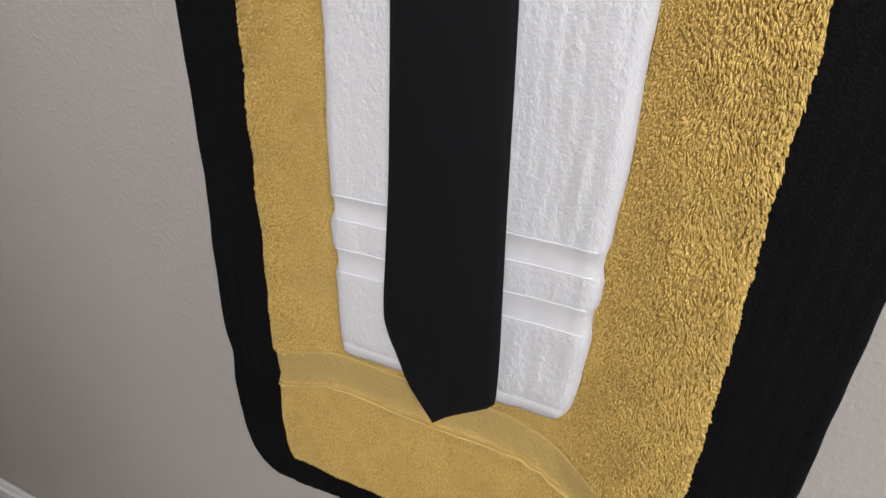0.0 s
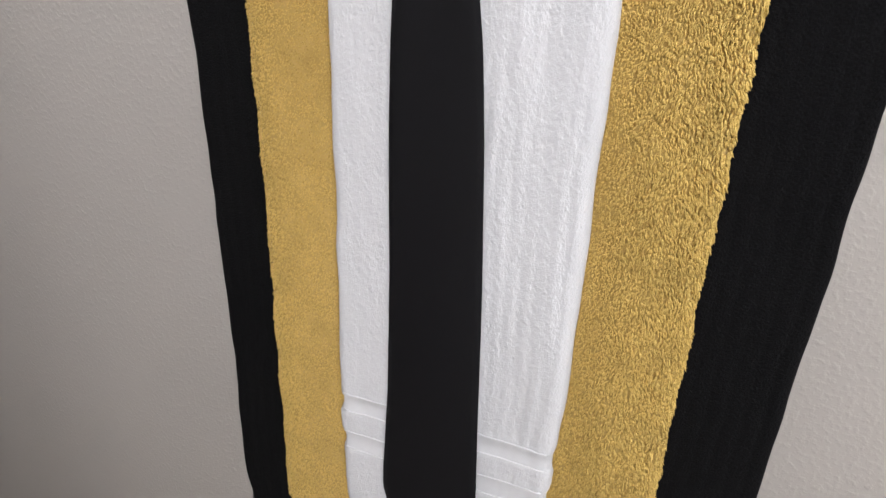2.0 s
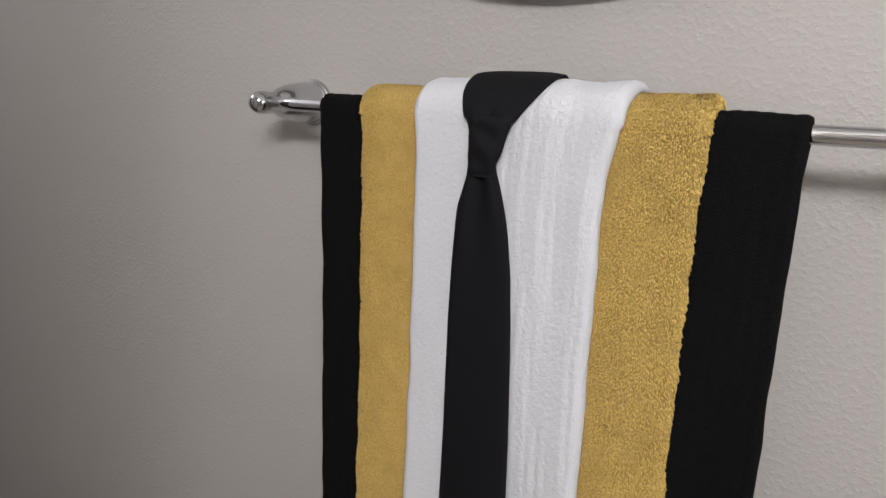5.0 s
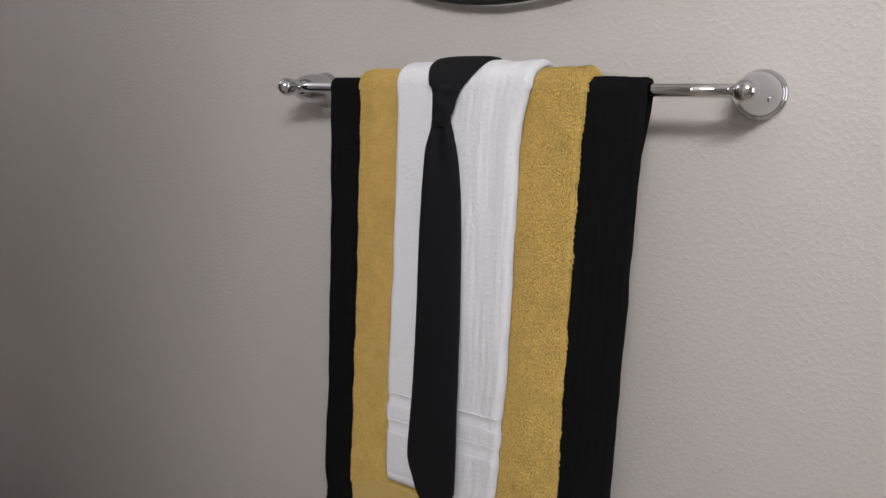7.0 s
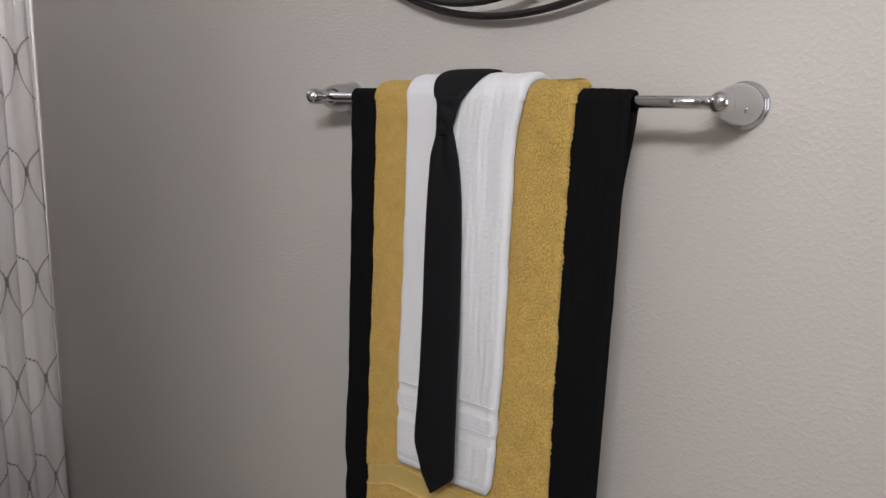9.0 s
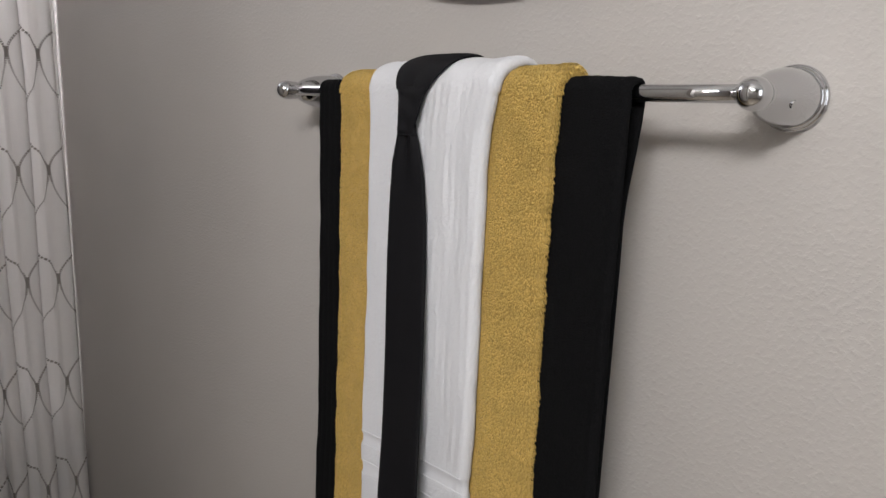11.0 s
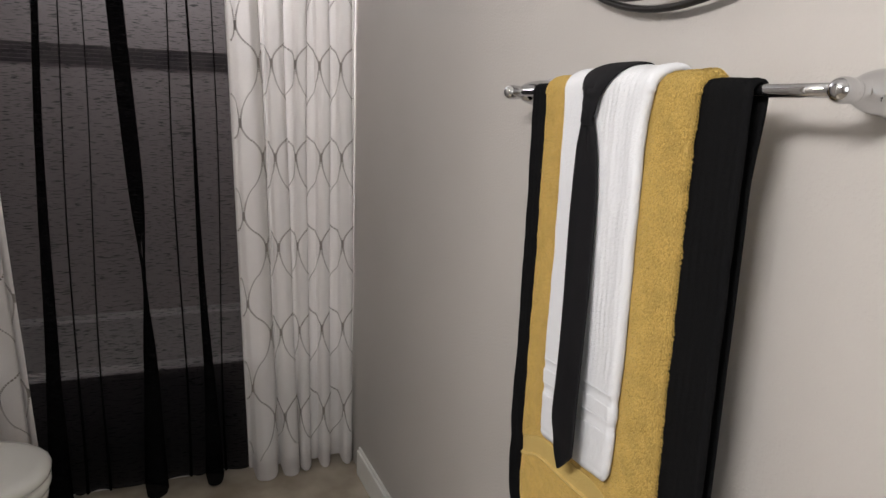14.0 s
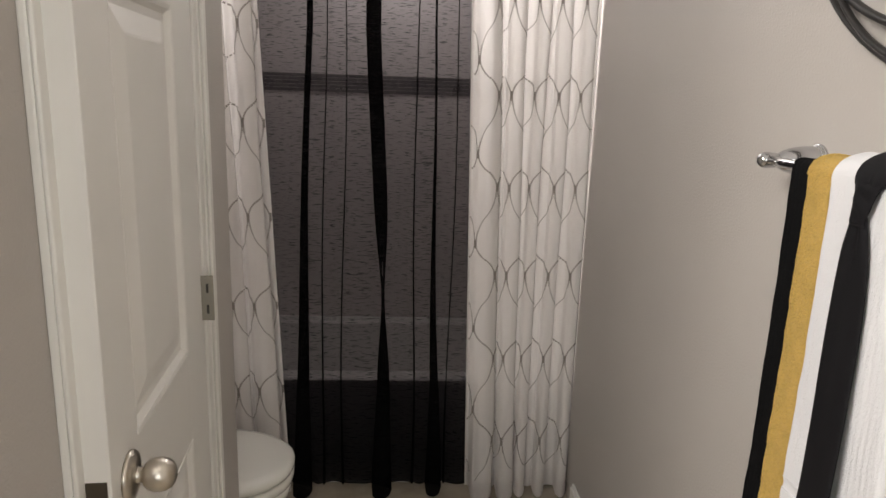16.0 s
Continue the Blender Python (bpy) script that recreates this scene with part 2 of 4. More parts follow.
slab("wall_east", (2.3, -1.9, 0.0), (2.42, 0.0, HIGH), wall_paint, "plain warm grey wall closing the unseen east end", "wall")

# closet wall with the door's opening
CLOSET_Y, HINGE_X, LATCH_X, DOOR_TOP = -1.03, -0.592, -0.092, 2.045
slab("wall_closet", (-0.84, CLOSET_Y - 0.115, 0.0), (HINGE_X - 0.02, CLOSET_Y, HIGH), wall_paint,
     "narrow warm grey wall between closet door and toilet", "wall")
slab("wall_closet_end", (LATCH_X + 0.02, CLOSET_Y - 0.115, 0.0), (0.09, CLOSET_Y, HIGH), wall_paint,
     "narrow warm grey wall beside the closet door", "wall")
slab("wall_closet_head", (HINGE_X - 0.02, CLOSET_Y - 0.115, DOOR_TOP + 0.02), (LATCH_X + 0.02, CLOSET_Y, HIGH), wall_paint,
     "warm grey wall over the closet door", "wall")
slab("wall_closet_side", (-0.84, -1.9, 0.0), (-0.725, CLOSET_Y - 0.115, HIGH), wall_paint, "warm grey wall beside the toilet", "wall")
slab("wall_closet_return", (-0.02, -1.9, 0.0), (0.09, CLOSET_Y - 0.115, HIGH), wall_paint, "warm grey closet return wall", "wall")


def baseboard(name, lo, hi, along, face):
    """White board with a stepped, rounded top; along is the axis of its run, face the side that shows."""
    bm = bmesh.new()
    box(bm, lo, hi, 0.004)
    lip_lo, lip_hi = list(lo), list(hi)
    axis = 1 - along
    lip_lo[2], lip_hi[2] = hi[2] - 0.018, hi[2] + 0.012
    if face < 0:
        lip_lo[axis] = lo[axis] + 0.006
    else:
        lip_hi[axis] = hi[axis] - 0.006
    box(bm, lip_lo, lip_hi, 0.003)
    return tagged(part(name, bm, trim_paint), "white painted baseboard along the wall", "baseboard", kind="structure")


baseboard("baseboard", (-1.47, -0.015, 0.0), (2.3, -0.001, 0.095), 0, -1)
baseboard("baseboard", (-0.84, CLOSET_Y + 0.001, 0.0), (HINGE_X - 0.075, CLOSET_Y + 0.015, 0.095), 0, 1)
baseboard("baseboard", (-0.855, -1.5, 0.0), (-0.841, CLOSET_Y, 0.095), 1, -1)


# ---------------- towel bar ----------------
BAR = Vector((0, -0.082, 1.3725))
BAR_R = 0.0070
bar = thing("towel_bar", "polished chrome towel bar with bell-shaped wall posts", "towel bar", at=(0, 0, BAR.z))


def in_thing(ob, parent):
    ob.parent = parent
    ob.matrix_parent_inverse = Matrix.Translation(-Vector(parent.location))
    return ob


in_thing(part("rod", tube([(x, BAR.y, BAR.z) for x in np.linspace(-0.31, 0.305, 14)], BAR_R, sides=28), chrome, smooth=True), bar)
for x in (-0.312, 0.312):
    out = Matrix.Translation((x, 0, BAR.z)) @ Euler((radians(90), 0, 0)).to_matrix().to_4x4()
    flange = [(0, 0.0005), (0.0262, 0.0005), (0.0270, 0.0022), (0.0268, 0.0048), (0.0255, 0.0060), (0.0246, 0.0064), (0.0249, 0.0080), (0.0243, 0.0098), (0.0234, 0.0104)]
    bell = [(0.0234, 0.0104), (0.0233, 0.018), (0.0226, 0.028), (0.0211, 0.039), (0.0186, 0.049), (0.0156, 0.057), (0.0126, 0.063), (0.0108, 0.0665),
            (0.0103, 0.0690)]
    ball = [(0.0103, 0.0690), (0.0116, 0.0705), (0.0119, 0.0722), (0.0112, 0.0738), (0.0119, 0.0765), (0.0125, 0.0815), (0.0122, 0.0870),
            (0.0106, 0.0918), (0.0074, 0.0955), (0.0038, 0.0973), (0, 0.0978)]
    post = in_thing(part("post", lathe(bell, out, 48), chrome, smooth=True), bar)
    dot = Matrix.Translation((x + 0.0172 * 0.94, -0.050, BAR.z - 0.0172 * 0.34)) @ Euler((0, radians(110), 0)).to_matrix().to_4x4()
    in_thing(part("set_screw", lathe([(0, -0.003), (0.0036, -0.003), (0.0036, 0.0012), (0.0022, 0.0014), (0.0018, 0.0002), (0, 0.0002)], dot, 18), chrome), bar)
    in_thing(part("flange", lathe(flange, out, 48), chrome, smooth=True), bar)
    in_thing(part("finial", lathe(ball, out, 40), chrome, smooth=True), bar)


# ---------------- towels ----------------
HANG = {"black": (0.0062, 0.0120), "gold": (0.0084, 0.0125), "white": (0.0078, 0.0145), "tie": (0.0028, 0.0036)}
ORDER = ["black", "gold", "white", "tie"]


def layer(kind, g):
    """Distance of the layer's middle from the bar's axis, and its thickness, for g from 0 (at the bar) to 1 (hanging free)."""
    inner = BAR_R + 0.0005
    for k in ORDER:
        thick = HANG[k][0] + (HANG[k][1] - HANG[k][0]) * g
        if k == kind:
            return inner + thick / 2, thick
        inner += thick + 0.0006


def stations(kind, bottom, back, step):
    """Middle line from the back's lower end over the bar to the front's lower end: y, z, normal y, normal z, thickness, depth below the bar."""
    rows = []
    r, th = layer(kind, 0)
    for d in np.arange(back, 0, -step * 2.5):
        drift = 0.004 * float(smooth01(0.0, 0.16, d))
        rows.append((BAR.y + r + drift, BAR.z - d, 1, 0, th, -1))
    wide, fat = layer(kind, 1)
    for a in np.linspace(0, math.pi, max(12, int(math.pi * wide / step))):
        c, w = math.cos(a), float(smooth01(1.3, 2.6, a))
        ny, nz = c * r, math.sin(a) * (r + (wide - r) * w)
        size = math.hypot(ny, nz)
        rows.append((BAR.y + (r + (wide - r) * w) * c, BAR.z + r * math.sin(a), ny / size, nz / size, th + (fat - th) * w, 0 if a > 1.2 else -1))
    for d in np.arange(step, BAR.z - bottom + step * 0.5, step):
        rows.append((BAR.y - wide, BAR.z - d, -1, 0, fat, d))
    return rows


def draped(kind, bottom, back, edges, step=0.006, across=60, bulge=None, seed=0.0, skew=0.0):
    """Closed cloth solid. edges: (z, left x, right x) from the top down. Returns vertices, faces and the grid of the outer side."""
    rows = stations(kind, bottom, back, step)
    z_t = np.array([e[0] for e in edges])[::-1]
    l_t = np.array([e[1] for e in edges])[::-1]
    r_t = np.array([e[2] for e in edges])[::-1]
    rim = 7
    verts, outer = [], []
    for y, z, ny, nz, th, d in rows:
        zz = z if d > 0 else BAR.z + 0.02
        xl, xr = float(np.interp(zz, z_t, l_t)), float(np.interp(zz, z_t, r_t))
        if d < 0 and nz == 0:
            tuck = 0.012 * float(smooth01(0.0, 0.12, BAR.z - z))
            xl, xr = xl + tuck * 0.4, xr - tuck
        low = bottom + 0.012
        if z < low and d > 0:
            th *= max(0.35, 1 - ((low - z) / 0.016) ** 2)
        loop = []
        half = th / 2
        for k in range(across + 1):
            loop.append((xl + half + (xr - xl - th) * k / across, half))
        for k in range(1, rim):
            a = math.pi / 2 - math.pi * k / rim
            loop.append((xr - half + half * math.cos(a), half * math.sin(a)))
        for k in range(across + 1):
            loop.append((xr - half - (xr - xl - th) * k / across, -half))
        for k in range(1, rim):
            a = -math.pi / 2 - math.pi * k / rim
            loop.append((xl + half + half * math.cos(a), half * math.sin(a)))
        ring = []
        for x, o in loop:
            push = 0.0
            if d >= 0:
                w = noise.noise(Vector((x * 26 + seed, z * 7, seed))) * 0.0016 + noise.noise(Vector((x * 90, z * 40, seed))) * 0.0006
                push = w * (1 if o > 0 else 0.4)
                if bulge and o > 0:
                    push += bulge((x - xl) / (xr - xl), z)
            side = noise.noise(Vector((z * 30, seed, 3.3 + (x > (xl + xr) / 2)))) * 0.0016 if d > 0 else 0
            rise = skew * ((x - xl) / (xr - xl) - 0.6) * float(smooth01(1.15, 0.98, z)) if d > 0 else 0.0
            ring.append((x + side, y + ny * (o + push), z + nz * (o + push) + rise))
        verts.append(ring)
    n = len(verts[0])
    flat = [v for ring in verts for v in ring]
    faces = []
    for i in range(len(verts) - 1):
        for k in range(n):
            faces.append((i * n + k, i * n + (k + 1) % n, (i + 1) * n + (k + 1) % n, (i + 1) * n + k))
    faces.append(tuple(range(n - 1, -1, -1)))
    faces.append(tuple(range((len(verts) - 1) * n, len(verts) * n)))
    # the outer side with both rounded edges
    arr = np.array(verts)
    grid = np.concatenate([arr[:, -rim + 2:, :], arr[:, :across + rim - 1, :]], axis=1)
    return flat, faces, grid, rows


def pile(name, grid, keep, pitch, length, radius, droop, mat, parent, seed, spread=0.5, tuft=0.0):
    """Terry loops scattered over the outer grid: short bent threads with round ends. keep(x, y, z) gives their share, length(x, z) their reach."""
    rng = np.random.default_rng(seed)
    a, b, c, d = grid[:-1, :-1], grid[:-1, 1:], grid[1:, 1:], grid[1:, :-1]
    nrm = np.cross(c - a, d - b)
    area = np.linalg.norm(nrm, axis=2) / 2
    mid = (a + b + c + d) / 4
    share = keep(mid[..., 0], mid[..., 1], mid[..., 2])
    want = area * share / (pitch * pitch)
    count = np.floor(want + rng.random(want.shape)).astype(int)
    i, j = np.nonzero(count)
    i, j = np.repeat(i, count[i, j]), np.repeat(j, count[np.nonzero(count)])
    m = len(i)
    u, v = rng.random((m, 1)), rng.random((m, 1))
    base = (a[i, j] * (1 - u) + b[i, j] * u) * (1 - v) + (d[i, j] * (1 - u) + c[i, j] * u) * v
    normal = nrm[i, j] / np.maximum(np.linalg.norm(nrm[i, j], axis=1, keepdims=True), 1e-12)
    outward = np.stack([np.zeros(m), base[:, 1] - BAR.y, np.maximum(base[:, 2] - BAR.z, 0)], axis=1)
    if (normal * outward).sum() < 0:
        normal = -normal
    reach = length(base[:, 0], base[:, 2])[:, None] * (0.75 + 0.5 * rng.random((m, 1)))
    # loops lean together in small combed tufts, with a little scatter of their own
    x, z = base[:, 0], base[:, 2]
    turn = 1.6 * np.sin(x * 190 + 1.7 * np.sin(z * 120)) + 1.3 * np.sin(z * 230 + 2.1 * np.sin(x * 90 + z * 40))
    comb = np.stack([np.sin(turn), np.zeros(m), 0.5 * np.cos(turn)], axis=1)
    clump = 0.5 + 0.5 * np.sin(x * 610 + 2.3 * np.sin(z * 330)) * np.sin(z * 540 + 2.1 * np.sin(x * 370 + 1.3))
    reach *= 1 + tuft * (clump[:, None] - 0.5)
    wild = rng.normal(size=(m, 3)) * spread * 0.55 + comb * spread
    first = normal + wild * 0.6
    first /= np.linalg.norm(first, axis=1, keepdims=True)
    down = np.array([0, 0, -1.0])
    second = first * (1 - droop) + down * droop * 1.3 + wild * 0.5
    second /= np.linalg.norm(second, axis=1, keepdims=True)
    p0 = base - normal * 0.0006
    p1 = base + first * reach * 0.45
    p2 = p1 + second * reach * 0.45
    p3 = p2 + second * reach * 0.16
    side = np.cross(second, np.array([0.3, 1.0, 0.2]))
    side /= np.maximum(np.linalg.norm(side, axis=1, keepdims=True), 1e-9)
    up = np.cross(side, second)
    rad = radius * (0.8 + 0.4 * rng.random((m, 1)))
    rings = []
    for centre, scale in ((p0, 0.8), (p1, 1.0), (p2, 1.05)):
        for k in range(3):
            t = 2 * math.pi * k / 3
            rings.append(centre + rad * scale * (math.cos(t) * side + math.sin(t) * up))
    rings.append(p3)
    verts = np.stack(rings, axis=1).reshape(-1, 3)
    base_faces = []
    for r in (0, 3):
        for k in range(3):
            q = (k + 1) % 3
            base_faces += [(r + k, r + q, r + 3 + q), (r + k, r + 3 + q, r + 3 + k)]
    for k in range(3):
        base_faces.append((6 + k, 6 + (k + 1) % 3, 9))
    tri = (np.array(base_faces)[None] + 10 * np.arange(m)[:, None, None]).reshape(-1, 3)
    me = bpy.data.meshes.new(name)
    me.vertices.add(len(verts))
    me.vertices.foreach_set("co", verts.ravel())
    me.loops.add(tri.size)
    me.loops.foreach_set("vertex_index", tri.ravel().astype(np.int32))
    me.polygons.add(len(tri))
    me.polygons.foreach_set("loop_start", np.arange(0, tri.size, 3, dtype=np.int32))
    me.polygons.foreach_set("use_smooth", np.ones(len(tri), dtype=bool))
    me.materials.append(mat)
    me.update(calc_edges=True)
    me.validate()
    ob = new(name, me)
    ob.parent = parent
    return tagged(ob, kind="stuff")


# black bath towel: narrow ribs down its length, a flat band near the hem
def black_bulge(s, z):
    rib = 0.0007 * abs(math.sin(s * 40 * math.pi)) ** 0.6
    band = 1 - 0.8 * float(smooth01(0.775, 0.765, z) * smooth01(0.70, 0.71, z))
    return rib * band + 0.0015 * math.sin(s * math.pi * 2.2 + z * 3)


black_edges = [(1.4, -0.2153, 0.219), (1.34, -0.2143, 0.219), (1.25, -0.2133, 0.219), (1.2, -0.2125, 0.219), (1.1, -0.2119, 0.219), (1.0, -0.2141, 0.219),
               (0.92, -0.2148, 0.219), (0.84, -0.2173, 0.219), (0.8, -0.2185, 0.218), (0.782, -0.2153, 0.216), (0.75, -0.2183, 0.216), (0.7, -0.2143, 0.215),
               (0.672, -0.2078, 0.212), (0.655, -0.1968, 0.204), (0.647, -0.1828, 0.193)]
v, f, grid_black, _ = draped("black", 0.647, 0.62, black_edges, 0.007, 264, black_bulge, 1.7)
black_towel = tagged(raw_part("bath_towel", v, f, black_terry),
                     "black ribbed bath towel folded over the chrome bar", "towel", "layered towels on the bar")


# gold hand towel: rolled fold down one side, dobby band above the hem
def gold_seam(s):
    return 0.783 + 0.019 * smooth01(0.0, 0.2, s) - 0.055 * smooth01(0.62, 1.0, s)


def gold_bulge(s, z):
    roll = 0.007 * math.exp(-((s - 0.89) / 0.075) ** 2) * float(smooth01(1.40, 1.2, z))
    valley = -0.002 * math.exp(-((s - 0.74) / 0.05) ** 2)
    line = float(gold_seam(s))
    seam = 0.0030 * math.exp(-((z - line) / 0.0022) ** 2)
    band = -0.0016 * float(smooth01(line, line + 0.004, z) * smooth01(line + 0.036, line + 0.030, z))
    return roll + valley + seam + band


gold_edges = [(1.4, -0.1518, 0.1578), (1.36, -0.1478, 0.1568), (1.3, -0.1473, 0.1543), (1.25, -0.1488, 0.1543), (1.1, -0.1495, 0.1543), (1.0, -0.1518, 0.1553),
               (0.92, -0.1535, 0.1573), (0.84, -0.1558, 0.1573), (0.815, -0.1573, 0.1568), (0.79, -0.1543, 0.1568), (0.74, -0.1568, 0.1558), (0.71, -0.1553, 0.1538),
               (0.693, -0.1503, 0.1498)]
v, f, grid_gold, _ = draped("gold", 0.693, 0.34, gold_edges, 0.006, 90, gold_bulge, 5.1)
gold_towel = tagged(raw_part("hand_towel", v, f, gold_weave),
                    "mustard gold terry towel layered over the black towel", "towel", "layered towels on the bar")


# white hand towel: two flat woven bands above a flat hem
def white_bulge(s, z):
    rib = (0.00012 + 0.00028 * float(smooth01(0.45, 0.6, s))) * abs(math.sin(s * 19 * math.pi + 0.7 * math.sin(z * 23))) * float(smooth01(0.97, 0.985, z))
    rib += 0.0007 * noise.noise(Vector((s * 26, z * 14, 2.7))) * float(smooth01(0.40, 0.55, s))
    cut = 0.0
    for top, low in ((0.981, 0.966), (0.943, 0.927)):
        for rim_z in (top, low):
            cut += 0.0006 * math.exp(-((z - rim_z) / 0.0016) ** 2)
        cut -= 0.0018 * float(smooth01(top, top - 0.004, z) * smooth01(low - 0.003, low + 0.001, z))
    hem = -0.0012 * float(smooth01(0.871, 0.867, z))
    fold = (0.0014 * math.exp(-((s - 0.93) / 0.06) ** 2) - 0.001 * math.exp(-((s - 0.80) / 0.07) ** 2)) * float(smooth01(0.93, 1.05, z))
    return rib + cut + hem + fold


white_edges = [(1.405, -0.0823, 0.104), (1.385, -0.0803, 0.101), (1.36, -0.0788, 0.0975), (1.33, -0.0783, 0.0928), (1.3, -0.0788, 0.0915), (1.2, -0.0793, 0.091),
               (1.1, -0.0806, 0.0915), (1.02, -0.0823, 0.0905), (0.984, -0.0828, 0.0895), (0.976, -0.0813, 0.0874), (0.966, -0.0813, 0.0874), (0.962, -0.0836, 0.0895),
               (0.947, -0.0836, 0.0895), (0.939, -0.0816, 0.0866), (0.929, -0.0816, 0.0866), (0.923, -0.0833, 0.0875), (0.89, -0.0828, 0.086), (0.867, -0.0813, 0.083),
               (0.857, -0.0798, 0.079), (0.853, -0.0768, 0.075)]
WHITE_SKEW = 0.006
v, f, grid_white, _ = draped("white", 0.853, 0.30, white_edges, 0.004, 100, white_bulge, 9.4, WHITE_SKEW)
white_towel = tagged(raw_part("hand_towel", v, f, white_weave),
                     "white ribbed hand towel with two woven bands", "towel", "layered towels on the bar")


# necktie: knot, narrow waist, wide blade that ends in a point
def tie_blade():
    r_edges = [(1.338, -0.0165, 0.006), (1.332, -0.0177, 0.007), (1.32, -0.0211, 0.011), (1.3, -0.0273, 0.0165), (1.28, -0.0288, 0.0204), (1.25, -0.0305, 0.0245),
               (1.2, -0.0322, 0.0288), (1.1, -0.0333, 0.0352), (1.0, -0.0363, 0.0402), (0.95, -0.039, 0.043), (0.92, -0.0408, 0.0446), (0.902, -0.041, 0.045),
               (0.89, -0.0383, 0.045), (0.88, -0.0338, 0.0445), (0.862, -0.021, 0.0255), (0.841, 0.0012, 0.0028)]
    zt = np.array([e[0] for e in r_edges])[::-1]
    lt = np.array([e[1] for e in r_edges])[::-1]
    rt = np.array([e[2] for e in r_edges])[::-1]
    verts, faces, cols = [], [], 14
    zs = list(np.arange(1.338, 0.8415, -0.006)) + [0.8412]
    for z in zs:
        r, _ = layer("tie", 1)
        xl, xr = float(np.interp(z, zt, lt)), float(np.interp(z, zt, rt))
        gather = float(smooth01(1.25, 1.33, z))
        for half, back in ((1, 0), (-1, 1)):
            for k in range(cols + 1):
                s = k / cols if not back else 1 - k / cols
                edge = 1 - abs(2 * s - 1) ** 6
                o = half * (0.0006 + 0.0018 * edge) + (0.003 * gather * math.sin(s * 9 + 1) * edge if half > 0 else 0)
                o += 0.0015 * noise.noise(Vector((s * 2, z * 6, 4.4)))
                # the free side stands off the towel towards the point
                twist = 0.019 * (s + (0.55 - s) * float(smooth01(0.885, 0.845, z))) * float(smooth01(1.30, 0.86, z))
                verts.append((xl + (xr - xl) * s, BAR.y - r - o - 0.0028 - twist, z))
    n = 2 * (cols + 1)
    for i in range(len(zs) - 1):
        for k in range(n):
            faces.append((i * n + k, i * n + (k + 1) % n, (i + 1) * n + (k + 1) % n, (i + 1) * n + k))
    faces.append(tuple(range(n)))
    faces.append(tuple(range((len(zs) - 1) * n, len(zs) * n)))
    return verts, faces


necktie = thing("necktie", "plain black fabric necktie knotted over the white towel", "necktie", at=(0.01, BAR.y, BAR.z + 0.045))
v, f = tie_blade()
in_thing(raw_part("blade", v, f, tie_cloth), necktie)


def cloth_roll(line, left, right, thick, cols=20, fold=None):
    """Soft closed band along (y, z, normal y, normal z, run) stations; left(run) and right(run) give its edges, fold(s, run) pushes its outer face."""
    verts, faces = [], []
    last = len(line) - 1
    for i, (y, z, ny, nz, run) in enumerate(line):
        xl, xr = left(run), right(run)
        end = min(1.0, 0.25 + 0.4 * min(i, last - i))
        for half in (1, -1):
            for k in range(cols + 1):
                s = k / cols if half > 0 else 1 - k / cols
                edge = 1 - abs(2 * s - 1) ** 4
                o = half * (0.0007 + thick * 0.5 * edge) * end
                if half > 0 and fold:
                    o += fold(s, run) * edge * end
                verts.append((xl + (xr - xl) * s, y + ny * o, z + nz * o))
    n = 2 * (cols + 1)
    for i in range(last):
        for k in range(n):
            faces.append((i * n + k, i * n + (k + 1) % n, (i + 1) * n + (k + 1) % n, (i + 1) * n + k))
    faces.append(tuple(range(n)))
    faces.append(tuple(range(last * n, (last + 1) * n)))
    return verts, faces


def table(rows, column):
    xs = [row[0] for row in rows]
    return lambda run: float(np.interp(run, xs, [row[column] for row in rows]))


def neck_loop():
    """The wide loop that climbs out of the knot, leans over the bar and drops behind."""
    r0, r1 = layer("tie", 0)[0] + 0.0022, layer("tie", 1)[0] + 0.0022
    line = [(BAR.y - r1, z, -1.0, 0.0, z) for z in np.arange(1.361, BAR.z, 0.003)]
    for a in np.linspace(math.pi, 0.1, 26):
        c, w = math.cos(a), float(smooth01(1.3, 2.6, a))
        r = r0 + (r1 - r0) * w
        ny, nz = c * r0, math.sin(a) * r
        size = math.hypot(ny, nz)
        line.append((BAR.y + r * c, BAR.z + r0 * math.sin(a), ny / size, nz / size, 1.38 + (math.pi - a) / 30))
    for z in np.arange(BAR.z - 0.01, 1.20, -0.02):
        line.append((BAR.y + r0, z, 1.0, 0.0, 1.6))
    rows = [(1.361, -0.0120, 0.0110), (1.367, -0.0195, 0.0165), (1.373, -0.0238, 0.0205), (1.380, -0.0250, 0.0215), (1.3956, -0.0302, 0.0330), (1.407, -0.0345, 0.0372),
            (1.425, -0.0405, 0.0388), (1.45, -0.0460, 0.0335), (1.6, -0.0450, 0.0300)]

    def fold(s, run):
        lower = float(smooth01(1.40, 1.365, run))
        return 0.0035 * lower * (math.exp(-((s - 0.22) / 0.16) ** 2) + math.exp(-((s - 0.78) / 0.16) ** 2)) - 0.0030 * lower * math.exp(-((s - 0.52) / 0.07) ** 2)

    return cloth_roll(line, table(rows, 1), table(rows, 2), 0.0040, 24, fold)


